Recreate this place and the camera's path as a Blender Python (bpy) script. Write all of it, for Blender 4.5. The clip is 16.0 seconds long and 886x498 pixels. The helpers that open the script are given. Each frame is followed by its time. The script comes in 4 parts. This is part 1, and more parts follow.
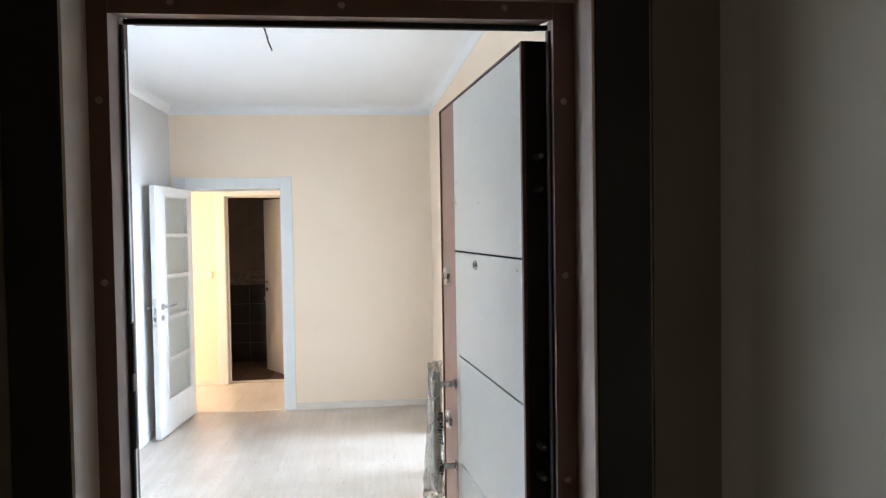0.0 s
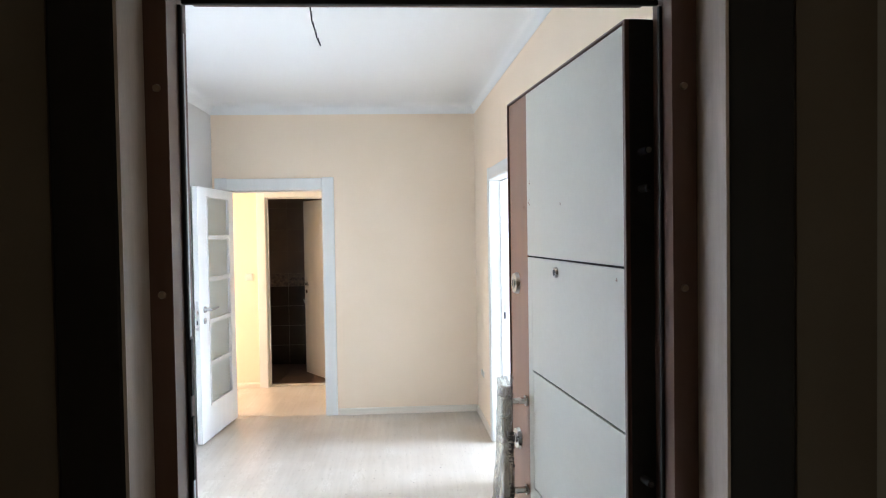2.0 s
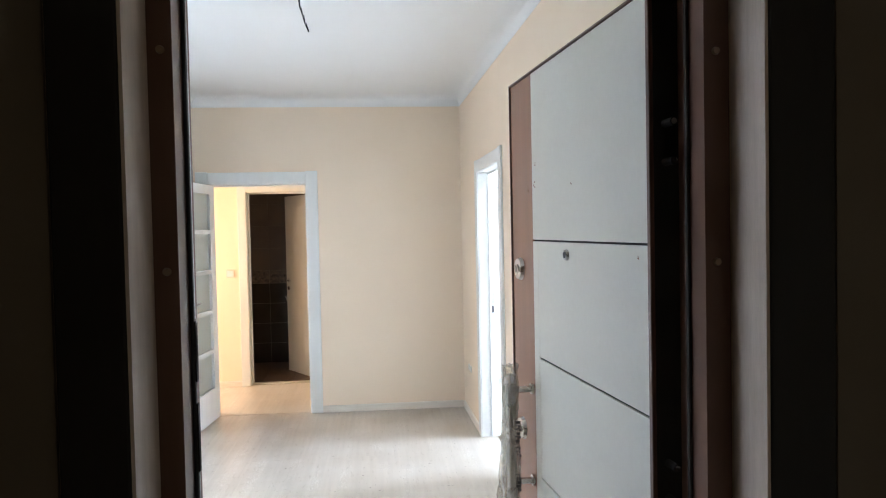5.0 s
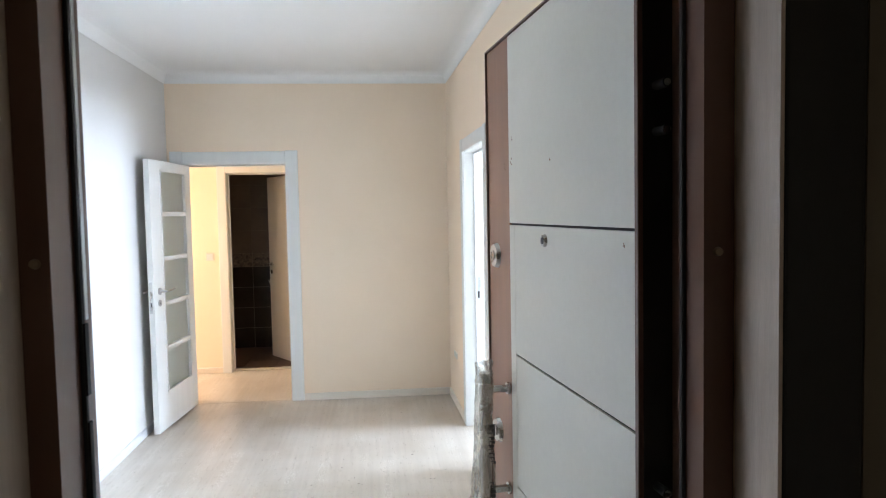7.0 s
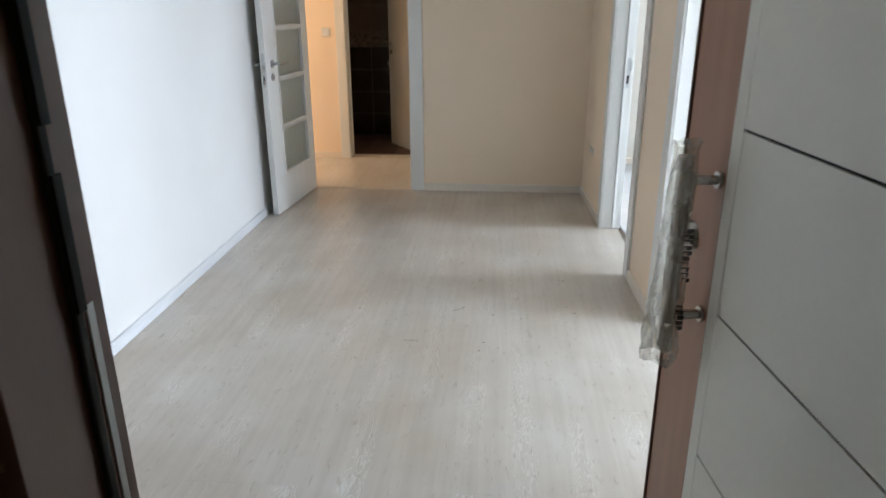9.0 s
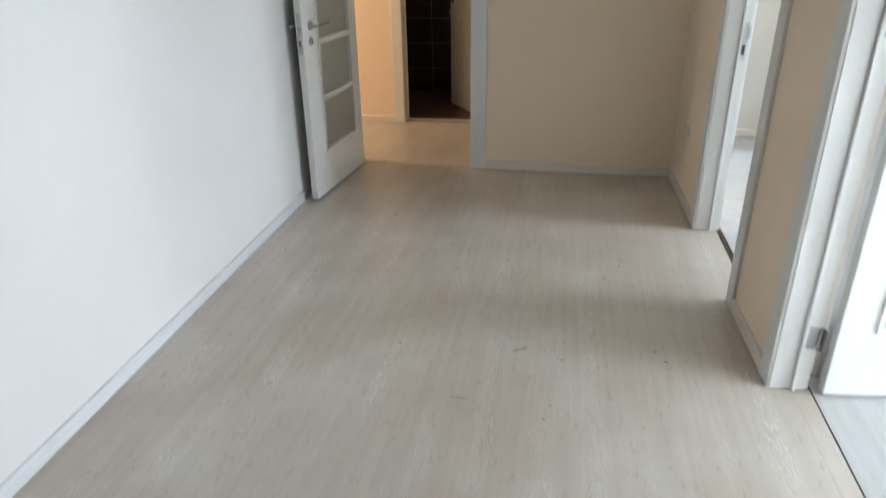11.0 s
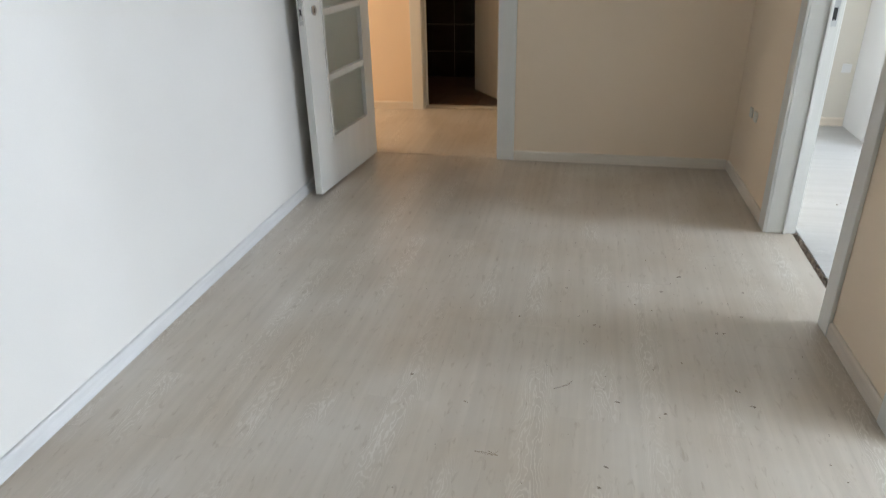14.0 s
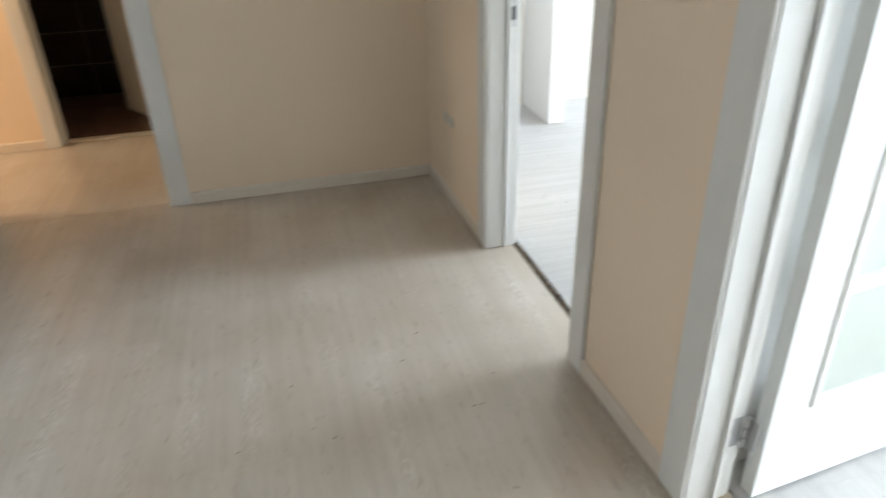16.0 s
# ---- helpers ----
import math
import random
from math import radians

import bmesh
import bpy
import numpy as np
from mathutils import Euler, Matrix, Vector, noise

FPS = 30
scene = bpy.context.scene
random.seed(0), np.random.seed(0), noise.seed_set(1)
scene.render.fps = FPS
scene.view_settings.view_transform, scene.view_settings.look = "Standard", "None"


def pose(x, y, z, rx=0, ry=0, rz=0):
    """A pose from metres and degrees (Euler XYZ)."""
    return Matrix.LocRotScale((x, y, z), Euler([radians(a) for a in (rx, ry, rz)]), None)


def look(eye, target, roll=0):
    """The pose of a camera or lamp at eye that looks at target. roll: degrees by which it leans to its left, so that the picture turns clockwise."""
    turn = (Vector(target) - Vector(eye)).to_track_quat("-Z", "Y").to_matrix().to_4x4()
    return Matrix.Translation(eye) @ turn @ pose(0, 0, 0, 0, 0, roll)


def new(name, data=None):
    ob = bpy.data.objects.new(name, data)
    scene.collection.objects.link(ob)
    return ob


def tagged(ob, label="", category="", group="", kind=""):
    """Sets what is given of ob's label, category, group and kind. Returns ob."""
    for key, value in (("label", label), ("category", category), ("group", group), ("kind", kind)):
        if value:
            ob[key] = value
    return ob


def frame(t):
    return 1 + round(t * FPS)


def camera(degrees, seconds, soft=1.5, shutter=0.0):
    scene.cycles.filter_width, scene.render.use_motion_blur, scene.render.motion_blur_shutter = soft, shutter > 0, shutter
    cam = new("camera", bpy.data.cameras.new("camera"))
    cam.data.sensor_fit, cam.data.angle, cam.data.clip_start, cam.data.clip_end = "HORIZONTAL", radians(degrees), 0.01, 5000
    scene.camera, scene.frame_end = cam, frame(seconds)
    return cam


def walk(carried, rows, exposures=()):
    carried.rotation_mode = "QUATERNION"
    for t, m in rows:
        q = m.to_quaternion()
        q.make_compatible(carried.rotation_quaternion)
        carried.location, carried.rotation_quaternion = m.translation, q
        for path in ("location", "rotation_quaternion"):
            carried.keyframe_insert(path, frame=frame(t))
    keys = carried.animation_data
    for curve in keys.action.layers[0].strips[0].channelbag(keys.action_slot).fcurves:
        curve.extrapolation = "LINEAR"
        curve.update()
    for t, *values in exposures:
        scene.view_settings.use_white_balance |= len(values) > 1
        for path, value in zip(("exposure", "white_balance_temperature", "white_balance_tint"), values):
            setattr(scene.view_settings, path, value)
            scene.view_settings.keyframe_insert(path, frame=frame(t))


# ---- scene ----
cam = camera(66.0, 16.0, soft=1.1, shutter=0.5)
PATH = [
    (0, (1.108, -0.149, 1.63), (1.312, 1.84, 1.573), -0.9),
    (0.5, (1.106, -0.103, 1.623), (1.259, 1.891, 1.567), -0.8),
    (1, (1.075, -0.058, 1.625), (1.195, 1.938, 1.573), -0.7),
    (1.5, (1.034, -0.019, 1.636), (1.142, 1.977, 1.583), -0.9),
    (2, (1.01, 0.033, 1.639), (1.121, 2.03, 1.586), -0.9),
    (2.5, (0.981, 0.049, 1.634), (1.098, 2.045, 1.581), -1.0),
    (3, (0.959, 0.056, 1.627), (1.083, 2.051, 1.575), -1.0),
    (3.5, (0.939, 0.075, 1.62), (1.073, 2.07, 1.567), -1.0),
    (4, (0.928, 0.085, 1.611), (1.077, 2.079, 1.557), -1.1),
    (6.5, (0.999, 0.217, 1.59), (1.194, 2.206, 1.499), -1.1),
    (7, (1.028, 0.295, 1.596), (1.222, 2.283, 1.486), -1.1),
    (7.5, (1.047, 0.352, 1.555), (1.228, 2.339, 1.415), -1.1),
    (8, (1.03, 0.452, 1.503), (1.148, 2.427, 1.21), -1.4),
    (8.5, (0.997, 0.608, 1.437), (0.931, 2.547, 0.949), 0.0),
    (8.7, (0.975, 0.690, 1.432), (0.870, 2.603, 0.860), 0.0),
    (10.8, (0.92, 1.436, 1.513), (0.613, 3.203, 0.628), -0.8),
    (11, (0.902, 1.544, 1.542), (0.582, 3.326, 0.694), -0.8),
    (11.5, (0.876, 1.664, 1.62), (0.537, 3.502, 0.907), -1.3),
    (12, (0.927, 1.862, 1.624), (0.678, 3.772, 1.085), -1.6),
    (12.5, (0.884, 2.0, 1.545), (0.686, 3.942, 1.111), -1.2),
    (13, (0.838, 2.004, 1.471), (0.626, 3.938, 1.006), -0.5),
    (13.5, (0.79, 1.988, 1.386), (0.511, 3.854, 0.722), -0.4),
    (14, (0.798, 2.07, 1.339), (0.42, 3.836, 0.479), -1.2),
    (14.5, (0.704, 2.172, 1.354), (0.365, 3.903, 0.412), -1.8),
    (15, (0.692, 2.363, 1.324), (0.531, 4.111, 0.365), -1.9),
    (15.5, (0.75, 2.59, 1.347), (0.844, 4.343, 0.389), -1.8),
    (16, (0.845, 2.743, 1.415), (1.273, 4.452, 0.468), -1.7),
]
EXPOSURE = [(0.0, 2.72, 6770, 14.0), (4.0, 2.49, 6820, 14.0), (7.0, 2.34, 6920, 14.4), (8.0, 1.8, 7020, 14.4), (8.5, 1.53, 7170, 14.4), (11.0, 1.1, 7720, 14.1), (11.5, 1.04, 7920, 14.1), (12.0, 1.2, 8220, 14.1), (12.5, 1.27, 8270, 14.1), (14.5, 1.06, 7770, 14.1), (15.5, 1.22, 8170, 14.1), (16.0, 1.26, 7970, 14.1)]
walk(cam, [(t, look(eye, target, roll)) for t, eye, target, roll in PATH], EXPOSURE)

# ---- world and light ----
world = bpy.data.worlds.new("world")
scene.world = world
world.use_nodes = True
wn = world.node_tree
sky = wn.nodes.new("ShaderNodeTexSky")
sky.sky_type, sky.sun_disc = "NISHITA", False
sky.sun_elevation, sky.sun_rotation = radians(42), radians(100)
wn.links.new(sky.outputs[0], wn.nodes["Background"].inputs[0])
wn.nodes["Background"].inputs[1].default_value = 0.1


def opening_lamp(name, place, aim, width, height, power, colour):
    """An area lamp in a wall opening, for window daylight or the added landing fill."""
    lamp = bpy.data.lights.new(name, "AREA")
    lamp.shape, lamp.size, lamp.size_y, lamp.energy, lamp.color = "RECTANGLE", width, height, power, colour
    ob = new(name, lamp)
    ob.matrix_world = look(place, aim)
    return ob


opening_lamp("living_room_daylight", (7.52, 2.75, 1.2), (0, 3.05, 0.9), 1.70, 2.2, 258, (0.525, 0.72, 1.0))
opening_lamp("kitchen_daylight", (7.52, 4.98, 1.6), (0, 4.85, 1.2), 1.50, 1.25, 184, (0.525, 0.72, 1.0))
opening_lamp("corridor_daylight", (-2.55, 6.83, 1.5), (0, 6.83, 1.2), 0.8, 1.5, 11.0, (1.0, 0.915, 0.76))
# Added lamp, no known source; lights the landing's right wall from the left.
opening_lamp("landing_fill", (-0.91, 0.070, 1.52), (1.7, 0.070, 1.32), 0.48, 1.05, 1.50, (1.0, 0.97, 0.86))


# ---- materials ----
def material(name, low, high, scale=3.0, rough=0.6, rough_var=0.1, grain=120.0, bump=0.05, metal=0.0, stretch=(1, 1, 1), stain=0.06, vary=0.0):
    """A surface with two scales of variation: broad mottling between two colours, and fine relief."""
    m = bpy.data.materials.new(name)
    m.use_nodes = True
    t = m.node_tree
    b = t.nodes["Principled BSDF"]
    co = t.nodes.new("ShaderNodeTexCoord")
    mp = t.nodes.new("ShaderNodeMapping")
    mp.inputs["Scale"].default_value = stretch
    t.links.new(co.outputs["Object"], mp.inputs[0])
    vec = mp.outputs[0]
    if vary:
        info = t.nodes.new("ShaderNodeObjectInfo")
        mul = t.nodes.new("ShaderNodeMath")
        mul.operation, mul.inputs[1].default_value = "MULTIPLY", 53.0
        t.links.new(info.outputs["Random"], mul.inputs[0])
        add = t.nodes.new("ShaderNodeVectorMath")
        add.operation = "ADD"
        t.links.new(vec, add.inputs[0])
        t.links.new(mul.outputs[0], add.inputs[1])
        vec = add.outputs[0]
    n1 = t.nodes.new("ShaderNodeTexNoise")
    n1.inputs["Scale"].default_value, n1.inputs["Detail"].default_value = scale, 6
    t.links.new(vec, n1.inputs["Vector"])
    ramp = t.nodes.new("ShaderNodeValToRGB")
    ramp.color_ramp.elements[0].position, ramp.color_ramp.elements[1].position = 0.32, 0.68
    ramp.color_ramp.elements[0].color, ramp.color_ramp.elements[1].color = (*low, 1), (*high, 1)
    t.links.new(n1.outputs["Fac"], ramp.inputs[0])
    n2 = t.nodes.new("ShaderNodeTexNoise")
    n2.inputs["Scale"].default_value, n2.inputs["Detail"].default_value = grain, 4
    t.links.new(vec, n2.inputs["Vector"])
    mix = t.nodes.new("ShaderNodeMix")
    mix.data_type, mix.blend_type = "RGBA", "MULTIPLY"
    mix.inputs[0].default_value = stain
    t.links.new(ramp.outputs[0], mix.inputs[6])
    t.links.new(n2.outputs["Fac"], mix.inputs[7])
    t.links.new(mix.outputs[2], b.inputs["Base Color"])
    rr = t.nodes.new("ShaderNodeMapRange")
    rr.inputs["To Min"].default_value, rr.inputs["To Max"].default_value = rough - rough_var, rough + rough_var
    t.links.new(n1.outputs["Fac"], rr.inputs["Value"])
    t.links.new(rr.outputs[0], b.inputs["Roughness"])
    b.inputs["Metallic"].default_value = metal
    if bump:
        bp = t.nodes.new("ShaderNodeBump")
        bp.inputs["Strength"].default_value, bp.inputs["Distance"].default_value = bump, 0.004
        t.links.new(n2.outputs["Fac"], bp.inputs["Height"])
        t.links.new(bp.outputs[0], b.inputs["Normal"])
    return m


def laminate(name, low, high, line, rough=0.42, scuffs=0.45):
    """Whitewashed oak laminate: lengthwise streaks and pale arched growth lines, different on every board."""
    m = bpy.data.materials.new(name)
    m.use_nodes = True
    t = m.node_tree
    b = t.nodes["Principled BSDF"]
    co = t.nodes.new("ShaderNodeTexCoord")
    info = t.nodes.new("ShaderNodeObjectInfo")
    mul = t.nodes.new("ShaderNodeMath")
    mul.operation, mul.inputs[1].default_value = "MULTIPLY", 71.0
    t.links.new(info.outputs["Random"], mul.inputs[0])
    shift = t.nodes.new("ShaderNodeCombineXYZ")
    for i in (1, 2):
        t.links.new(mul.outputs[0], shift.inputs[i])
    add = t.nodes.new("ShaderNodeVectorMath")
    add.operation = "ADD"
    t.links.new(co.outputs["Object"], add.inputs[0])
    t.links.new(shift.outputs[0], add.inputs[1])

    def scaled(s):
        mp = t.nodes.new("ShaderNodeMapping")
        mp.inputs["Scale"].default_value = s
        t.links.new(add.outputs[0], mp.inputs[0])
        return mp.outputs[0]

    streak = t.nodes.new("ShaderNodeTexNoise")
    streak.inputs["Scale"].default_value, streak.inputs["Detail"].default_value = 1.0, 7
    t.links.new(scaled((34, 1.3, 1)), streak.inputs["Vector"])
    ramp = t.nodes.new("ShaderNodeValToRGB")
    ramp.color_ramp.elements[0].position, ramp.color_ramp.elements[1].position = 0.30, 0.70
    ramp.color_ramp.elements[0].color, ramp.color_ramp.elements[1].color = (*low, 1), (*high, 1)
    t.links.new(streak.outputs["Fac"], ramp.inputs[0])
    # growth lines: contours of a slow, lengthwise field
    def calc(op, a, c=None):
        n = t.nodes.new("ShaderNodeMath")
        n.operation = op
        for k, v in enumerate((a, c)):
            if v is None:
                continue
            if isinstance(v, (int, float)):
                n.inputs[k].default_value = v
            else:
                t.links.new(v, n.inputs[k])
        return n.outputs[0]

    here = t.nodes.new("ShaderNodeSeparateXYZ")
    t.links.new(co.outputs["Object"], here.inputs[0])
    moved = t.nodes.new("ShaderNodeSeparateXYZ")
    t.links.new(add.outputs[0], moved.inputs[0])
    field = t.nodes.new("ShaderNodeTexNoise")
    field.inputs["Scale"].default_value, field.inputs["Detail"].default_value = 1.0, 3
    t.links.new(scaled((20.0, 5.0, 1)), field.inputs["Vector"])
    side = calc("ADD", here.outputs[0], calc("MULTIPLY", calc("SUBTRACT", info.outputs["Random"], 0.5), 0.07))
    across = calc("MULTIPLY", calc("MULTIPLY", side, side), 1500.0)
    phase = calc("ADD", calc("ADD", calc("MULTIPLY", moved.outputs[1], 9.0), across), calc("MULTIPLY", field.outputs["Fac"], 11.0))
    rings = calc("MULTIPLY", phase, 6.283).node
    heart = t.nodes.new("ShaderNodeMapRange")
    heart.inputs["From Min"].default_value, heart.inputs["From Max"].default_value = 0.062, 0.028
    t.links.new(calc("ABSOLUTE", side), heart.inputs["Value"])
    wav = t.nodes.new("ShaderNodeMath")
    wav.operation = "SINE"
    t.links.new(rings.outputs[0], wav.inputs[0])
    thin = t.nodes.new("ShaderNodeMapRange")
    thin.inputs["From Min"].default_value, thin.inputs["From Max"].default_value = 0.35, 1.0
    t.links.new(wav.outputs[0], thin.inputs["Value"])
    where = t.nodes.new("ShaderNodeTexNoise")
    where.inputs["Scale"].default_value, where.inputs["Detail"].default_value = 1.0, 2
    t.links.new(scaled((2, 1.3, 1)), where.inputs["Vector"])
    gate = t.nodes.new("ShaderNodeMapRange")
    gate.inputs["From Min"].default_value, gate.inputs["From Max"].default_value = 0.47, 0.58
    gate.inputs["To Max"].default_value = 0.75
    t.links.new(where.outputs["Fac"], gate.inputs["Value"])
    amount = t.nodes.new("ShaderNodeMath")
    amount.operation = "MULTIPLY"
    t.links.new(calc("MULTIPLY", thin.outputs[0], heart.outputs[0]), amount.inputs[0])
    t.links.new(gate.outputs[0], amount.inputs[1])
    mix = t.nodes.new("ShaderNodeMix")
    mix.data_type = "RGBA"
    mix.inputs[7].default_value = (*line, 1)
    t.links.new(amount.outputs[0], mix.inputs[0])
    t.links.new(ramp.outputs[0], mix.inputs[6])
    # dust and scuffs, larger than a board
    dirt = t.nodes.new("ShaderNodeTexNoise")
    dirt.inputs["Scale"].default_value, dirt.inputs["Detail"].default_value = 2.2, 5
    geo = t.nodes.new("ShaderNodeNewGeometry")
    t.links.new(geo.outputs["Position"], dirt.inputs["Vector"])
    dr = t.nodes.new("ShaderNodeValToRGB")
    dr.color_ramp.elements[0].position, dr.color_ramp.elements[1].position = 0.3, 0.7
    dr.color_ramp.elements[0].color, dr.color_ramp.elements[1].color = (1 - 0.36 * scuffs, 1 - 0.48 * scuffs, 1 - 0.62 * scuffs, 1), (1, 1, 1, 1)
    t.links.new(dirt.outputs["Fac"], dr.inputs[0])
    m2 = t.nodes.new("ShaderNodeMix")
    m2.data_type, m2.blend_type = "RGBA", "MULTIPLY"
    m2.inputs[0].default_value = 1.0
    t.links.new(mix.outputs[2], m2.inputs[6])
    t.links.new(dr.outputs[0], m2.inputs[7])
    # trodden-in brown scuffs, drawn out along the boards
    mp = t.nodes.new("ShaderNodeMapping")
    mp.inputs["Scale"].default_value = (52, 15, 1)
    t.links.new(geo.outputs["Position"], mp.inputs[0])
    scuff = t.nodes.new("ShaderNodeTexNoise")
    scuff.inputs["Scale"].default_value, scuff.inputs["Detail"].default_value, scuff.inputs["Distortion"].default_value = 1.0, 6, 0.6
    t.links.new(mp.outputs[0], scuff.inputs["Vector"])
    sr = t.nodes.new("ShaderNodeMapRange")
    sr.inputs["From Min"].default_value, sr.inputs["From Max"].default_value, sr.inputs["To Max"].default_value = 0.60, 0.74, scuffs
    t.links.new(scuff.outputs["Fac"], sr.inputs["Value"])
    m3 = t.nodes.new("ShaderNodeMix")
    m3.data_type = "RGBA"
    m3.inputs[7].default_value = (0.34, 0.255, 0.175, 1)
    t.links.new(sr.outputs[0], m3.inputs[0])
    t.links.new(m2.outputs[2], m3.inputs[6])
    t.links.new(m3.outputs[2], b.inputs["Base Color"])
    rr = t.nodes.new("ShaderNodeMapRange")
    rr.inputs["To Min"].default_value, rr.inputs["To Max"].default_value = rough - 0.1, rough + 0.12
    t.links.new(dirt.outputs["Fac"], rr.inputs["Value"])
    t.links.new(rr.outputs[0], b.inputs["Roughness"])
    bp = t.nodes.new("ShaderNodeBump")
    bp.inputs["Strength"].default_value, bp.inputs["Distance"].default_value = 0.08, 0.002
    t.links.new(streak.outputs["Fac"], bp.inputs["Height"])
    t.links.new(bp.outputs[0], b.inputs["Normal"])
    return m


def clear(name, colour, rough, ior=1.45):
    m = bpy.data.materials.new(name)
    m.use_nodes = True
    b = m.node_tree.nodes["Principled BSDF"]
    b.inputs["Base Color"].default_value = (*colour, 1)
    b.inputs["Roughness"].default_value = rough
    b.inputs["Transmission Weight"].default_value = 1.0
    b.inputs["IOR"].default_value = ior
    n = m.node_tree.nodes.new("ShaderNodeTexNoise")
    n.inputs["Scale"].default_value = 60
    bp = m.node_tree.nodes.new("ShaderNodeBump")
    bp.inputs["Strength"].default_value, bp.inputs["Distance"].default_value = 0.15, 0.002
    m.node_tree.links.new(n.outputs["Fac"], bp.inputs["Height"])
    m.node_tree.links.new(bp.outputs[0], b.inputs["Normal"])
    return m


# Cream as the other walls, with the cool window light put into its colour.
M_WALL_DAYLIT = material("daylit_cream_wall_paint", (0.68, 0.645, 0.60), (0.72, 0.685, 0.64), 1.4, 0.75, 0.08, 260, 0.05)
M_KITCHEN_WALL = material("pale_kitchen_paint", (0.72, 0.675, 0.595), (0.75, 0.705, 0.625), 1.6, 0.75, 0.08, 260, 0.05)
M_WALL = material("cream_wall_paint", (0.93, 0.755, 0.575), (0.96, 0.785, 0.605), 1.6, 0.75, 0.08, 260, 0.05)
M_ROOM = material("white_room_paint", (0.80, 0.78, 0.75), (0.83, 0.81, 0.78), 1.5, 0.75, 0.08, 260, 0.05)
M_CEIL = material("white_ceiling_paint", (0.87, 0.85, 0.81), (0.89, 0.87, 0.83), 1.2, 0.8, 0.06, 200, 0.04)
M_DOOR = material("white_door_foil", (0.80, 0.795, 0.755), (0.84, 0.835, 0.795), 2.0, 0.38, 0.08, 60, 0.03, stretch=(6, 6, 0.6))
M_LAM = laminate("whitewashed_oak", (0.60, 0.538, 0.468), (0.675, 0.61, 0.535), (0.78, 0.735, 0.675), 0.32)
M_PALE = laminate("pale_room_laminate", (0.50, 0.495, 0.48), (0.58, 0.575, 0.56), (0.64, 0.635, 0.62), 0.5, 0.15)
M_DUSTY = laminate("dusty_pale_laminate", (0.47, 0.465, 0.455), (0.54, 0.535, 0.525), (0.60, 0.595, 0.585), 0.55, 0.12)
# One skirting product; the left copy holds cool sky light in its colour.
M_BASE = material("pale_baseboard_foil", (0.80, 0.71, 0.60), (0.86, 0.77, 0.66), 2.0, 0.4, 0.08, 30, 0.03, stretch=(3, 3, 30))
M_BASE_SKYLIT = material("skylit_baseboard_foil", (0.60, 0.59, 0.575), (0.68, 0.67, 0.655), 2.0, 0.4, 0.08, 30, 0.03, stretch=(3, 3, 30))
M_SLAB = material("dark_screed", (0.10, 0.075, 0.055), (0.20, 0.155, 0.115), 20, 0.9, 0.05, 150, 0.4)
M_RUBBLE = material("mortar_crumbs", (0.14, 0.10, 0.07), (0.36, 0.28, 0.21), 60, 0.9, 0.05, 220, 0.5)
M_BROWN = material("brown_steel_paint", (0.13, 0.058, 0.036), (0.165, 0.078, 0.050), 6, 0.42, 0.08, 90, 0.05, stretch=(2, 2, 0.4))
M_STRIP = material("copper_brown_laminate", (0.31, 0.145, 0.085), (0.38, 0.19, 0.118), 4, 0.4, 0.08, 70, 0.04, stretch=(8, 8, 0.5))
M_DARK = material("dark_wenge_architrave", (0.008, 0.005, 0.004), (0.014, 0.009, 0.007), 5, 0.5, 0.1, 80, 0.05, stretch=(10, 10, 0.6))
M_BLACK = material("black_steel_edge", (0.006, 0.006, 0.006), (0.011, 0.010, 0.010), 8, 0.75, 0.1, 120, 0.03)
M_PANEL = material("white_steel_door_panel", (0.75, 0.735, 0.66), (0.80, 0.785, 0.71), 2.5, 0.42, 0.08, 80, 0.03, stretch=(5, 1, 1))
M_LINING = material("scuffed_lining_board", (0.76, 0.61, 0.50), (0.86, 0.71, 0.60), 5, 0.6, 0.1, 60, 0.1, stretch=(12, 12, 0.8), stain=0.25)
M_METAL = material("satin_nickel", (0.55, 0.54, 0.52), (0.66, 0.65, 0.63), 10, 0.28, 0.08, 200, 0.02, metal=1.0)
M_NICKEL = material("dull_nickel", (0.42, 0.42, 0.42), (0.52, 0.52, 0.52), 12, 0.34, 0.08, 200, 0.02, metal=1.0)
M_PLATE = material("zinc_plate", (0.58, 0.59, 0.58), (0.66, 0.67, 0.66), 10, 0.45, 0.08, 150, 0.02, metal=0.3)
M_STUD = material("brass_screw_cap", (0.30, 0.20, 0.13), (0.40, 0.28, 0.19), 20, 0.4, 0.1, 100, 0.05, metal=0.6)
M_PLASTIC = material("cream_plastic", (0.74, 0.70, 0.60), (0.78, 0.74, 0.65), 6, 0.35, 0.05, 100, 0.02)
M_LANDING = material("landing_wall_paint", (0.42, 0.39, 0.33), (0.48, 0.45, 0.385), 2, 0.7, 0.1, 200, 0.06)
M_FRONT = material("dark_brown_landing_panel", (0.17, 0.13, 0.09), (0.22, 0.17, 0.12), 3, 0.65, 0.1, 120, 0.05)
M_TILE = material("dark_brown_tile", (0.030, 0.021, 0.017), (0.055, 0.040, 0.032), 5, 0.22, 0.08, 40, 0.03, vary=1)
M_TILE2 = material("brown_upper_tile", (0.15, 0.105, 0.078), (0.20, 0.145, 0.11), 4, 0.35, 0.08, 40, 0.03, vary=1)
M_FLOOR_TILE = material("red_brown_floor_tile", (0.10, 0.058, 0.042), (0.16, 0.098, 0.07), 6, 0.4, 0.08, 40, 0.05, vary=1)
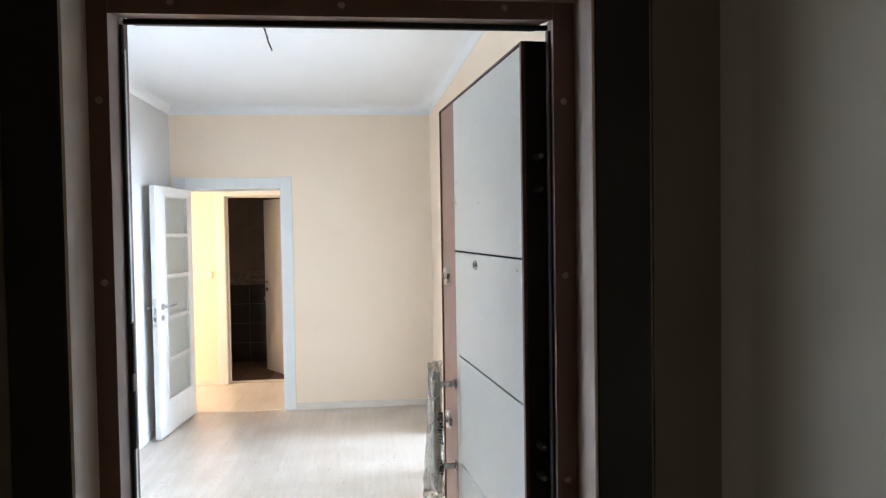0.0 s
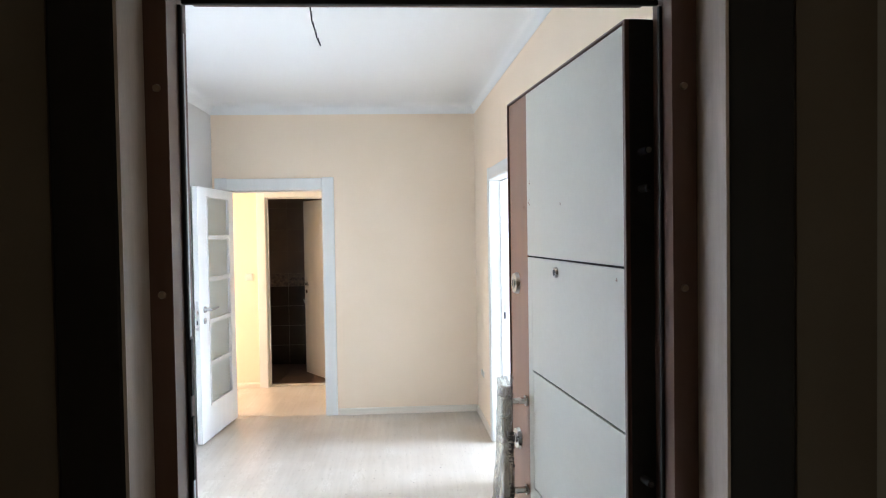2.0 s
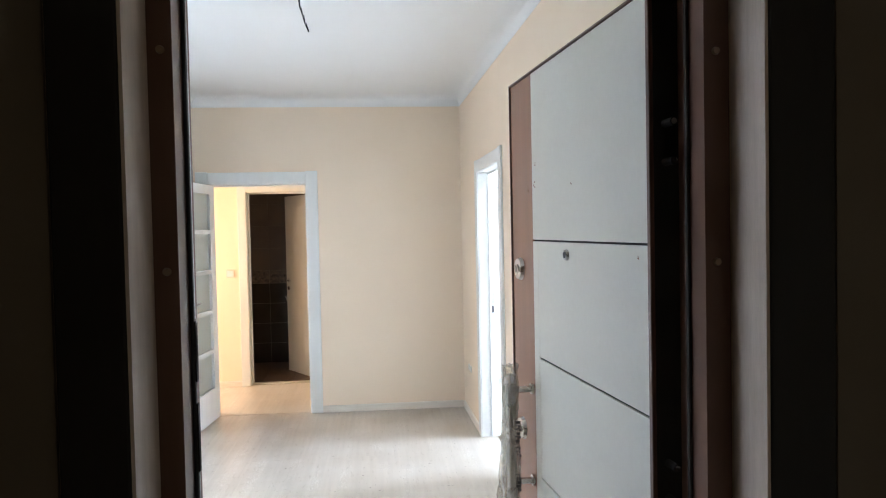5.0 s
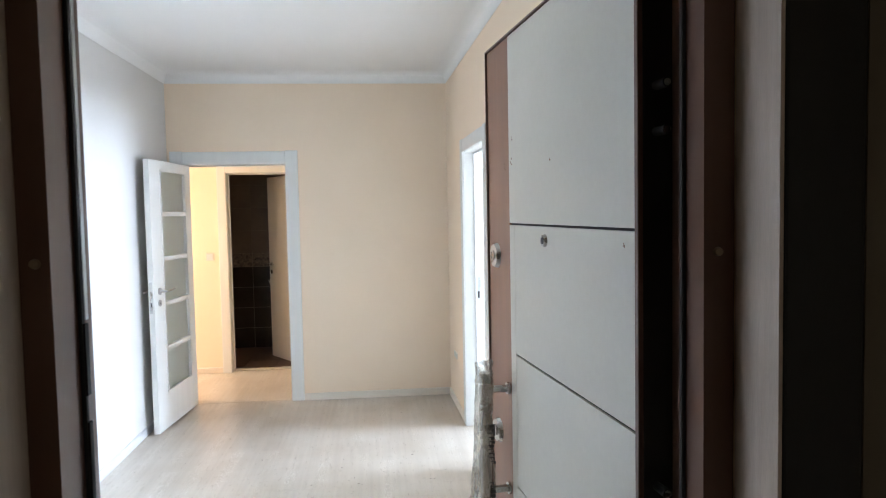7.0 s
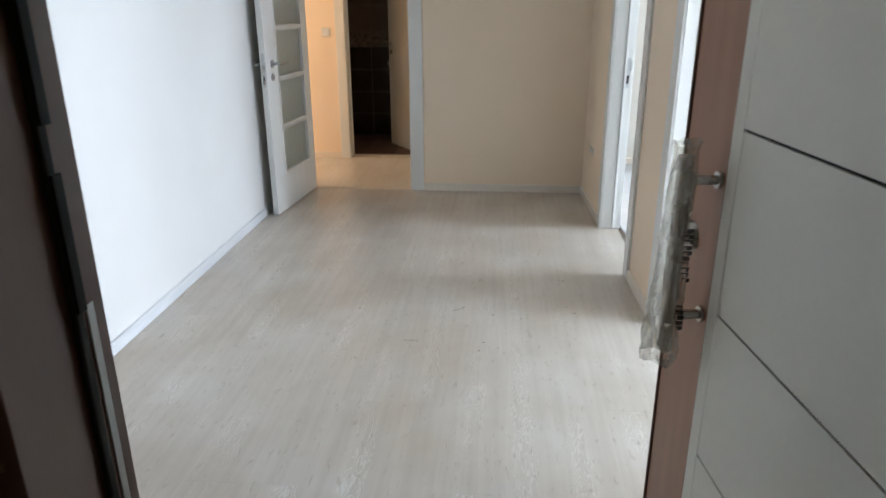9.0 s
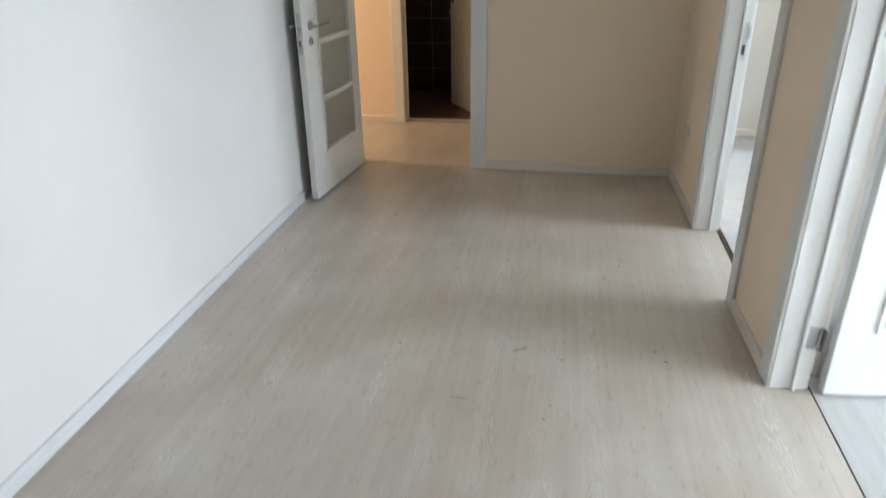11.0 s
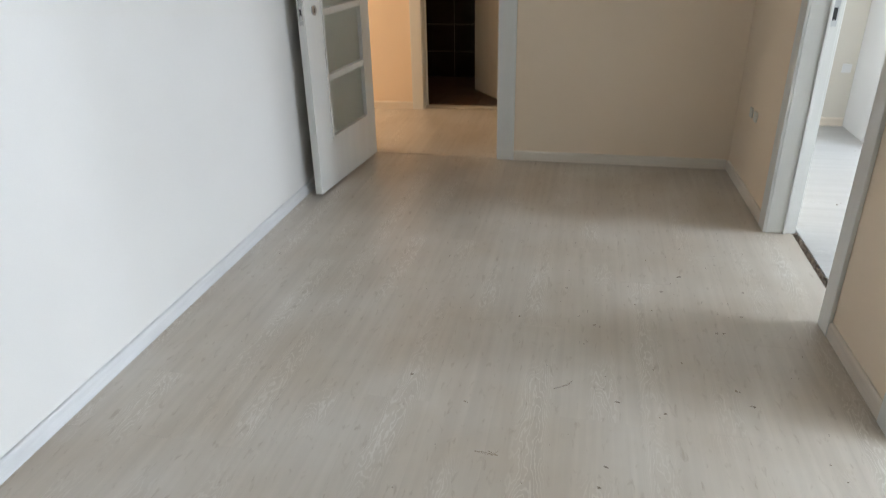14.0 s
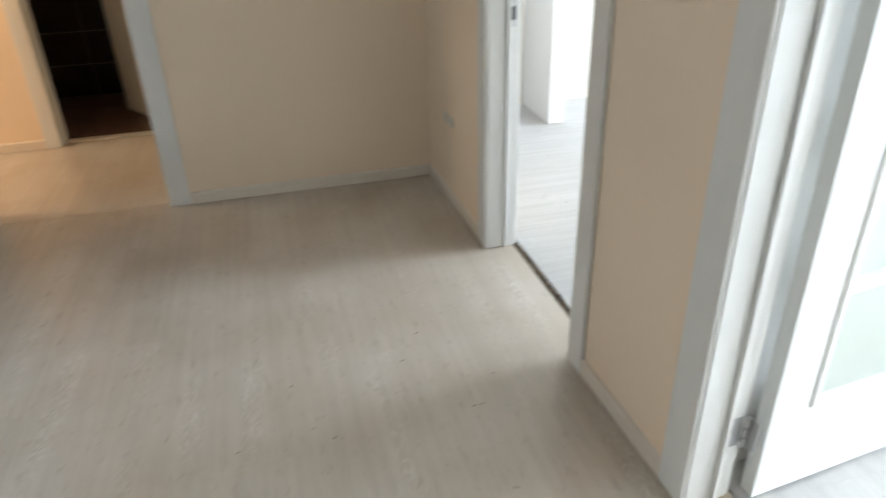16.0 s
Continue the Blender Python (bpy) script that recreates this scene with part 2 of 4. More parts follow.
M_DECOR = material("patterned_border_tile", (0.05, 0.035, 0.028), (0.30, 0.22, 0.17), 28, 0.3, 0.08, 60, 0.05, vary=1)
M_GROUT = material("pale_grout", (0.30, 0.27, 0.24), (0.38, 0.34, 0.30), 20, 0.8, 0.05, 120, 0.1)
M_MARBLE = material("pale_marble", (0.62, 0.57, 0.50), (0.74, 0.69, 0.62), 8, 0.35, 0.1, 60, 0.03)
M_CERAMIC = material("white_ceramic", (0.80, 0.80, 0.79), (0.83, 0.83, 0.82), 5, 0.15, 0.04, 80, 0.0)
M_RUBBER = material("black_rubber", (0.012, 0.012, 0.012), (0.02, 0.02, 0.02), 20, 0.7, 0.1, 100, 0.05)
M_INK = material("dark_print", (0.03, 0.028, 0.03), (0.06, 0.055, 0.055), 30, 0.6, 0.1, 90, 0.0)
M_FROST = clear("frosted_glass", (0.70, 0.73, 0.65), 0.42)
M_FROST.node_tree.nodes["Principled BSDF"].inputs["Transmission Weight"].default_value = 0.55


def thin_film(name):
    """Clear packing film: mostly see-through, with milky creases and gloss."""
    m = bpy.data.materials.new(name)
    m.use_nodes = True
    t = m.node_tree
    b = t.nodes["Principled BSDF"]
    b.inputs["Base Color"].default_value = (0.95, 0.93, 0.90, 1)
    b.inputs["Roughness"].default_value = 0.16
    see = t.nodes.new("ShaderNodeBsdfTransparent")
    see.inputs[0].default_value = (0.93, 0.92, 0.90, 1)
    co = t.nodes.new("ShaderNodeTexCoord")
    n = t.nodes.new("ShaderNodeTexNoise")
    n.inputs["Scale"].default_value, n.inputs["Detail"].default_value, n.inputs["Distortion"].default_value = 55, 4, 1.2
    mp = t.nodes.new("ShaderNodeMapping")
    mp.inputs["Scale"].default_value = (1, 1, 0.3)
    t.links.new(co.outputs["Object"], mp.inputs[0])
    t.links.new(mp.outputs[0], n.inputs["Vector"])
    r = t.nodes.new("ShaderNodeMapRange")
    r.inputs["From Min"].default_value, r.inputs["From Max"].default_value = 0.42, 0.68
    r.inputs["To Min"].default_value, r.inputs["To Max"].default_value = 0.05, 0.42
    t.links.new(n.outputs["Fac"], r.inputs["Value"])
    mix = t.nodes.new("ShaderNodeMixShader")
    t.links.new(r.outputs[0], mix.inputs[0])
    t.links.new(see.outputs[0], mix.inputs[1])
    t.links.new(b.outputs[0], mix.inputs[2])
    t.links.new(mix.outputs[0], t.nodes["Material Output"].inputs[0])
    return m


M_FILM = thin_film("crumpled_clear_film")


# ---- mesh helpers ----
def box(bm, x0, x1, y0, y1, z0, z1, bevel=0.0):
    r = bmesh.ops.create_cube(bm, size=1)
    bmesh.ops.transform(bm, verts=r["verts"], matrix=Matrix.LocRotScale(((x0 + x1) / 2, (y0 + y1) / 2, (z0 + z1) / 2), None, (x1 - x0, y1 - y0, z1 - z0)))
    if bevel:
        edges = list({e for v in r["verts"] for e in v.link_edges})
        bmesh.ops.bevel(bm, geom=edges, offset=bevel, segments=2, affect="EDGES", profile=0.6)
    return bm


def boxes(*rows, bevel=0.0):
    bm = bmesh.new()
    for row in rows:
        box(bm, *row, bevel=bevel)
    return bm


def rod(bm, a, b, r, sides=14, r2=None):
    a, b = Vector(a), Vector(b)
    q = (b - a).to_track_quat("Z", "Y")
    bmesh.ops.create_cone(bm, cap_ends=True, segments=sides, radius1=r, radius2=r if r2 is None else r2, depth=(b - a).length, matrix=Matrix.LocRotScale((a + b) / 2, q, None))
    return bm


def ball(bm, c, r):
    bmesh.ops.create_uvsphere(bm, u_segments=14, v_segments=8, radius=r, matrix=Matrix.Translation(c))
    return bm


def prism(bm, outline, z0, z1):
    """An upright extrusion of a plan outline."""
    low = [bm.verts.new((x, y, z0)) for x, y in outline]
    high = [bm.verts.new((x, y, z1)) for x, y in outline]
    n = len(outline)
    bm.faces.new(low[::-1]), bm.faces.new(high)
    for i in range(n):
        bm.faces.new((low[i], low[(i + 1) % n], high[(i + 1) % n], high[i]))
    bmesh.ops.recalc_face_normals(bm, faces=bm.faces)
    return bm


def mesh(name, bm, mat, smooth=False):
    me = bpy.data.meshes.new(name)
    bm.to_mesh(me)
    bm.free()
    me.materials.append(mat)
    if smooth:
        for p in me.polygons:
            p.use_smooth = True
        me.set_sharp_from_angle(angle=radians(40))
    return me


def part(name, bm, mat, parent, label="", smooth=False, m=None):
    ob = new(name, mesh(name, bm, mat, smooth))
    ob.parent = parent
    if m is not None:
        ob.matrix_basis = m
    return tagged(ob, label)


def structure(name, bm, mat, label, m=None, category="wall"):
    ob = new(name, mesh(name, bm, mat))
    if m is not None:
        ob.matrix_basis = m
    return tagged(ob, label, category, kind="structure")


def thing(name, label, category, m=None, group="", kind=""):
    ob = new(name)
    if m is not None:
        ob.matrix_basis = m
    return tagged(ob, label, category, group, kind)


# ---- plan ----
XL, XR, YF, YE = -0.680, 1.648, 6.165, 1.332        # hall: side walls, far wall, entry wall
ZC = 2.78                                           # ceiling
RIGHT = Matrix.Translation((XR, YF, 0)) @ pose(0, 0, 0, 0, 0, 1.6)   # the right wall runs a little askew; local y runs back from the far corner
TR = 0.115                                          # its thickness


def upright(plan, openings, z1=ZC, z0=-0.03):
    """Boxes of a straight wall along y (x0, x1, y0, y1) with door or window openings (a, b, low, high)."""
    x0, x1, y0, y1 = plan
    rows, at = [], y0
    for a, b, low, high in sorted(openings):
        rows.append((x0, x1, at, a, z0, z1))
        rows.append((x0, x1, a, b, high, z1))
        if low > z0:
            rows.append((x0, x1, a, b, z0, low))
        at = b
    rows.append((x0, x1, at, y1, z0, z1))
    return rows


def along_x(plan, openings, z1=ZC, z0=-0.03):
    x0, x1, y0, y1 = plan
    return [(r[2], r[3], r[0], r[1], r[4], r[5]) for r in upright((y0, y1, x0, x1), openings, z1, z0)]


structure("wall_left", boxes((XL - 0.15, XL, YE, YF, -0.03, ZC)), M_WALL_DAYLIT, "smooth cream hall wall with cool daylight mixed into its paint")
structure("wall_far", boxes(*along_x((-2.6, XR, YF, YF + 0.135), [(-0.568, 0.297, -0.03, 2.035)])), M_WALL, "cream painted end wall with a doorway")
structure("wall_right", boxes(*upright((0, TR, -4.83, 0), [(-3.818, -2.377, -0.03, 2.035), (-1.758, -0.907, -0.03, 2.035)])), M_WALL, "cream painted hall wall with two doorways", RIGHT)
structure("wall_entry", boxes(*along_x((-1.078, 7.7, 1.0915, YE), [(0.5795, 1.525, -0.03, 2.0895)])), M_WALL, "thick entrance wall with the front door opening")
structure("wall_corridor", boxes(*along_x((-2.6, XR, 7.345, 7.485), [(-0.476, 0.240, -0.03, 2.035)])), M_WALL, "cream corridor wall with the bathroom doorway")
structure("wall_corridor_end", boxes(*upright((-2.75, -2.6, 6.165, 7.485), [(6.40, 7.26, 0.6, 2.3)])), M_WALL, "cream wall closing the corridor, with a window opening")
structure("wall_kitchen_west", boxes((XR, XR + TR, YF, 7.485, -0.03, ZC)), M_ROOM, "white wall between corridor and kitchen")
structure("wall_kitchen_back", boxes((XR + TR, 7.7, 7.25, 7.485, -0.03, ZC)), M_KITCHEN_WALL, "cream painted kitchen wall")
structure("wall_partition", boxes((1.90, 7.5, 3.87, 3.97, -0.03, ZC)), M_ROOM, "white wall between living room and kitchen")
# Unseen skin, added so the light bounced onto the living room jamb stays neutral.
structure("living_bounce_skin", boxes((1.93, 7.5, YE + 0.0005, YE + 0.012, -0.012, ZC)), M_ROOM, "unseen white skin bouncing neutral light on the living room side of the entrance wall")
structure("wall_east", boxes(*upright((7.5, 7.7, YE, 7.25), [(1.88, 3.62, 0.1, 2.3), (4.20, 5.76, 0.95, 2.25)])), M_ROOM, "white outer wall with window openings")
structure("wall_bath_left", boxes((-1.05, -0.95, 7.485, 8.75, -0.03, ZC)), M_TILE2, "brown tiled bathroom side wall")
structure("wall_bath_right", boxes((1.2, 1.3, 7.485, 8.75, -0.03, ZC)), M_TILE2, "brown tiled bathroom side wall")
structure("wall_bath_back", boxes((-0.95, 1.2, 8.62, 8.75, -0.03, ZC)), M_GROUT, "tiled bathroom end wall")
structure("wall_landing_right", boxes((1.81, 1.96, -2.6, 1.0915, -0.03, ZC)), M_LANDING, "grey-green painted stair landing wall")
# The opening is made up, cut only to hold the landing lamp.
structure("wall_landing_left", boxes(*upright((-1.078, -0.928, -2.6, 1.0915), [(-0.185, 0.328, 0.91, 2.13)])), M_LANDING, "grey-green painted stair landing wall")
# Unseen block, added to keep the landing lamp off the entrance.
structure("landing_light_block", boxes((-0.928, 0.277, 0.423, 1.084, -0.03, ZC)), M_FRONT, "unseen dark brown block shading the entrance from the landing lamp")
structure("wall_landing_back", boxes((-0.928, 1.81, -2.6, -2.45, -0.03, ZC)), M_LANDING, "grey-green painted stair landing wall")
structure("wall_landing_front", boxes((0.277, 0.4815, 1.0843, 1.0911, -0.03, ZC), (1.6325, 1.81, 1.0843, 1.0911, -0.03, ZC), (0.4815, 1.6325, 1.0843, 1.0911, 2.173, ZC)), M_FRONT, "dark brown panel on the landing side of the entrance wall")


def coved_corner(x, y, r):
    """An added hollow between two walls that meet at (x, y), on the side of smaller x and y; it softens their change of
    shade.
    """
    arc = [(x - r + r * math.sin(a * math.pi / 32), y - r + r * math.cos(a * math.pi / 32)) for a in range(17)]
    return prism(bmesh.new(), [(x, y)] + arc, -0.03, ZC)


# Rounded in to spread the shade gradually from front wall to side wall.
cove = structure("landing_shade_blend", coved_corner(1.8095, 1.0840, 0.045), M_LANDING, "grey-green hollow added to soften the shade at the landing corner")
for p in cove.data.polygons:
    p.use_smooth = True
cove.data.set_sharp_from_angle(angle=radians(30))
structure("ceiling", boxes((-2.75, 7.7, 1.0915, 8.75, ZC, ZC + 0.15)), M_CEIL, "smooth white painted ceiling", category="ceiling")
structure("ceiling_landing", boxes((-1.078, 1.96, -2.6, 1.0915, ZC, ZC + 0.15)), M_LANDING, "painted landing ceiling", category="ceiling")


def cornice():
    """A coved plaster moulding round the top of the hall."""
    near = XR + 0.0279 * (YF - YE)
    corners = [(XL, YE, 1, 1), (near, YE, -1, 1), (XR, YF, -1, -1), (XL, YF, 1, -1)]
    profile = [(0.0, 2.688), (0.004, 2.688)]
    profile += [(0.004 + 0.092 * (1 - math.cos(a)), 2.690 + 0.088 * math.sin(a)) for a in (0.0, 0.2, 0.4, 0.6, 0.8, 1.0, 1.2, 1.4, 1.5)]
    profile += [(0.100, ZC)]
    bm = bmesh.new()
    rings = [[bm.verts.new((x + d * sx, y + d * sy, z)) for x, y, sx, sy in corners] for d, z in profile]
    for a, b in zip(rings, rings[1:]):
        for i in range(4):
            bm.faces.new((a[i], a[(i + 1) % 4], b[(i + 1) % 4], b[i]))
    bmesh.ops.recalc_face_normals(bm, faces=bm.faces)
    return bm


cornice_ob = structure("cornice", cornice(), M_CEIL, "white coved plaster cornice under the ceiling", category="cornice")
for p in cornice_ob.data.polygons:
    p.use_smooth = True
cornice_ob.data.set_sharp_from_angle(angle=radians(50))


# ---- baseboards ----
def baseboard(name, a, b, m=None, mat=None):
    """A skirting board from a to b in plan, with its outer face to the left of the way from a to b."""
    a, b = Vector((*a, 0)), Vector((*b, 0))
    d = (b - a).normalized()
    n = Vector((-d.y, d.x, 0))
    prof = [(0, 0.001), (0.012, 0.001), (0.012, 0.050), (0.0095, 0.057), (0.005, 0.060), (0, 0.060)]
    bm = bmesh.new()
    ends = [[bm.verts.new(p + n * w + Vector((0, 0, z))) for w, z in prof] for p in (a, b)]
    k = len(prof)
    for i in range(k):
        bm.faces.new((ends[0][i], ends[0][(i + 1) % k], ends[1][(i + 1) % k], ends[1][i]))
    bm.faces.new(ends[0]), bm.faces.new(ends[1][::-1])
    bmesh.ops.recalc_face_normals(bm, faces=bm.faces)
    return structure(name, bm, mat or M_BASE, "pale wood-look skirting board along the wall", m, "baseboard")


baseboard("baseboard_left", (XL, YF - 0.013), (XL, YE), mat=M_BASE_SKYLIT)
baseboard("baseboard_far", (XR - 0.013, YF), (0.386, YF))
baseboard("baseboard_right", (0, -0.832), (0, -0.013), RIGHT)
baseboard("baseboard_right_middle", (0, -2.292), (0, -1.833), RIGHT)
baseboard("baseboard_corridor", (-0.551, 7.345), (-2.6, 7.345))
baseboard("baseboard_kitchen", (4.9, 7.25), (2.690, 7.25))
baseboard("baseboard_kitchen_niche", (2.580, 7.25), (XR + TR, 7.25))


# ---- doors ----
def door_frame(name, label, width, m, depth=0.13, casing=0.088, far_side=True):
    """Lining, stop and casings round a doorway. Local x across the opening from 0, local y into the wall from its face."""
    h = 2.02
    ob = thing(name, label, "door frame", m, kind="structure")
    for nm, x0, x1 in (("jamb", -0.018, 0.0), ("jamb", width, width + 0.018)):
        part(nm, boxes((x0, x1, -0.004, depth + 0.004, 0.001, h), bevel=0.002), M_DOOR, ob)
    part("head_jamb", boxes((-0.018, width + 0.018, -0.004, depth + 0.004, h, h + 0.018), bevel=0.002), M_DOOR, ob)
    for nm, x0, x1 in (("stop", 0.001, 0.013), ("stop", width - 0.013, width - 0.001)):
        part(nm, boxes((x0, x1, depth * 0.60, depth * 0.72, 0.001, h - 0.013), bevel=0.003), M_DOOR, ob)
    part("stop", boxes((0.001, width - 0.001, depth * 0.60, depth * 0.72, h - 0.013, h - 0.001), bevel=0.003), M_DOOR, ob)
    sides = [(-0.0155, -0.0005)] + ([(depth + 0.0005, depth + 0.0155)] if far_side else [])
    for y0, y1 in sides:
        part("casing", boxes((-casing - 0.004, -0.004, y0, y1, 0.001, h + 0.004 + casing + 0.006), bevel=0.004), M_DOOR, ob)
        part("casing", boxes((width + 0.004, width + 0.004 + casing, y0, y1, 0.001, h + 0.004 + casing + 0.006), bevel=0.004), M_DOOR, ob)
        part("head_casing", boxes((-0.003, width + 0.003, y0 + 0.001, y1 - 0.001, h + 0.004, h + 0.004 + casing), bevel=0.003), M_DOOR, ob)
    return ob


def lever(parent, x, y, z, side, along):
    """A lever handle and a key rose on a leaf's face; side: which way off the face (+-1 in local x); along: which way the lever points (+-1 in y)."""
    bm = rod(bmesh.new(), (x, y, z), (x + 0.009 * side, y, z), 0.026, 24)
    rod(bm, (x + 0.009 * side, y, z), (x + 0.055 * side, y, z), 0.010)
    ball(bm, (x + 0.055 * side, y, z), 0.0105)
    rod(bm, (x + 0.055 * side, y, z), (x + 0.057 * side, y + 0.060 * along, z + 0.001), 0.0095)
    rod(bm, (x + 0.057 * side, y + 0.060 * along, z + 0.001), (x + 0.055 * side, y + 0.150 * along, z + 0.004), 0.0092, r2=0.007)
    ball(bm, (x + 0.055 * side, y + 0.150 * along, z + 0.004), 0.0072)
    part("lever_handle", bm, M_NICKEL, parent, "satin nickel lever handle", True)
    rose = part("key_rose", rod(bmesh.new(), (x, y - 0.004 * along, z - 0.088), (x + 0.008 * side, y - 0.004 * along, z - 0.088), 0.024, 24), M_NICKEL, parent, "round nickel key rose", True)
    kx = x + 0.0082 * side
    part("keyhole", boxes((min(kx, kx + 0.001 * side), max(kx, kx + 0.001 * side), y - 0.008 * along - 0.003 + 0.004 * along, y - 0.008 * along + 0.003 + 0.004 * along, z - 0.10, z - 0.078)), M_INK, rose)


def glazed_leaf(name, label, m, width=0.797, hinge_right=True):
    """A panel door with five stacked frosted panes. Local y runs from the free edge to the hinges, the face is at x = 0, the leaf behind it."""
    ob = thing(name, label, "door", m)
    T = 0.040
    y0, y1, zb, zt = 0.195, width - 0.128, 0.285, 1.935
    body = part("leaf", boxes((-T, 0, 0, y0, 0.012, 2.012), (-T, 0, y1, width, 0.012, 2.012), (-T, 0, y0, y1, 0.012, zb), (-T, 0, y0, y1, zt, 2.012)), M_DOOR, ob)
    bead = 0.012
    for s, e in ((0.0005, 0.0055), (-T - 0.0055, -T - 0.0005)):
        part("glazing_bead", boxes((s, e, y0 - bead, y0 + 0.003, zb - bead, zt + bead), (s, e, y1 - 0.003, y1 + bead, zb - bead, zt + bead), (s, e, y0 + 0.003, y1 - 0.003, zb - bead, zb + 0.003), (s, e, y0 + 0.003, y1 - 0.003, zt - 0.003, zt + bead)), M_DOOR, body)
    n, bar = 5, 0.036
    h = (zt - zb - (n - 1) * bar) / n
    for i in range(n):
        z = zb + i * (h + bar)
        part("pane", boxes((-T / 2 - 0.002, -T / 2 + 0.002, y0 + 0.001, y1 - 0.001, z - 0.004, z + h + 0.004)), M_FROST, ob, "frosted glass pane").visible_shadow = False
        if i:
            part("glazing_bar", boxes((-T + 0.006, 0.002, y0 + 0.001, y1 - 0.001, z - bar, z), bevel=0.004), M_DOOR, ob)
    lever(ob, 0.0, 0.098, 1.05, 1, 1)
    bm = rod(bmesh.new(), (-T, 0.085, 1.05), (-T - 0.008, 0.085, 1.05), 0.025, 20)
    rod(bm, (-T - 0.008, 0.085, 1.05), (-T - 0.028, 0.085, 1.05), 0.009)
    rod(bm, (-T - 0.026, 0.085, 1.05), (-T - 0.026, -0.012, 1.05), 0.008)
    part("lever_handle", bm, M_METAL, ob, "satin nickel lever handle", True)
    plate = part("lock_plate", boxes((-T + 0.009, -0.009, -0.0025, 0.0, 0.90, 1.125), bevel=0.001), M_METAL, ob, "nickel lock faceplate")
    part("latch", boxes((-T + 0.013, -0.013, -0.013, -0.003, 1.03, 1.065), bevel=0.002), M_METAL, plate)
    part("keyhole", boxes((-T + 0.015, -0.015, -0.0035, -0.0026, 0.945, 0.975)), M_INK, plate)
    return ob


# far doorway, its glazed leaf standing open against the left wall
door_frame("door_frame_far", "white door frame with flat casings to the corridor", 0.829, Matrix.Translation((-0.550, YF, 0)), 0.135, 0.102)
glazed_leaf("glazed_door", "white panel door with five frosted panes, standing open", pose(-0.577, 5.370, 0, 0, 0, -5.4))

# doorways in the right wall
SIDE = RIGHT @ pose(0, 0, 0, 0, 0, -90)
door_frame("door_frame_kitchen", "white door frame to the kitchen, its leaf not hung in view", 0.815, SIDE @ Matrix.Translation((0.925, 0, 0)), TR)
door_frame("door_frame_living", "white door frame to the living room", 1.405, SIDE @ Matrix.Translation((2.395, 0, 0)), TR, 0.098)

# bathroom doorway
door_frame("door_frame_bath", "white bathroom door frame lit warm by the corridor", 0.68, Matrix.Translation((-0.458, 7.345, 0)), 0.14, 0.088)


def lock_strike():
    ob = thing("strike_plate", "nickel strike plate let into the kitchen door jamb", "strike plate", SIDE @ Matrix.Translation((0.925, 0, 0)))
    part("plate", boxes((0.0005, 0.0025, 0.081, 0.108, 0.93, 1.11), bevel=0.0008), M_PLATE, ob)
    part("latch_hole", boxes((0.0026, 0.0032, 0.087, 0.102, 0.955, 1.005)), M_INK, ob)
    part("lip", boxes((0.0026, 0.010, 0.103, 0.117, 1.035, 1.095), bevel=0.002), M_PLATE, ob)


lock_strike()


def living_leaf():
    """The living room's glazed leaf, hinged on the far jamb and swung back into the room."""
    m = pose(1.885, 3.742, 0, 0, 0, -83.8)
    ob = thing("glazed_door", "white panel door with frosted panes, swung into the living room", "door", m)
    T, W = 0.040, 0.79
    # local x: depth behind the seen face, local y: from the hinges to the free edge
    y0, y1, zb, zt = 0.132, W - 0.21, 0.285, 1.935
    body = part("leaf", boxes((-T, 0, 0, y0, 0.012, 2.012), (-T, 0, y1, W, 0.012, 2.012), (-T, 0, y0, y1, 0.012, zb), (-T, 0, y0, y1, zt, 2.012)), M_DOOR, ob)
    for s, e in ((0.0005, 0.0055),):
        part("glazing_bead", boxes((s, e, y0 - 0.012, y0 + 0.003, zb - 0.012, zt + 0.012), (s, e, y1 - 0.003, y1 + 0.012, zb - 0.012, zt + 0.012), (s, e, y0 + 0.003, y1 - 0.003, zb - 0.012, zb + 0.003), (s, e, y0 + 0.003, y1 - 0.003, zt - 0.003, zt + 0.012)), M_DOOR, body)
    h = (zt - zb - 4 * 0.036) / 5
    for i in range(5):
        z = zb + i * (h + 0.036)
        part("pane", boxes((-T / 2 - 0.002, -T / 2 + 0.002, y0 + 0.001, y1 - 0.001, z - 0.004, z + h + 0.004)), M_FROST, ob, "frosted glass pane").visible_shadow = False
        if i:
            part("glazing_bar", boxes((-T + 0.006, 0.002, y0 + 0.001, y1 - 0.001, z - 0.036, z), bevel=0.004), M_DOOR, ob)
    return ob


living_leaf()


def hinge(z):
    ob = thing("door_hinge", "nickel butt hinge on the living room door jamb", "hinge", SIDE @ Matrix.Translation((2.395, 0, z)), group="living room door hinges")
    part("leaf_plate", boxes((0.0005, 0.0030, 0.080, 0.116, -0.045, 0.045), bevel=0.0008), M_NICKEL, ob)
    for k in range(3):
        part("knuckle", rod(bmesh.new(), (0.008, 0.125, -0.045 + 0.0305 * k), (0.008, 0.125, -0.0165 + 0.0305 * k), 0.0075), M_NICKEL, ob, smooth=True)
    part("door_plate", boxes((0.010, 0.040, 0.132, 0.135, -0.045, 0.045), bevel=0.0008), M_NICKEL, ob)


for z in (0.225, 1.29):
    hinge(z)


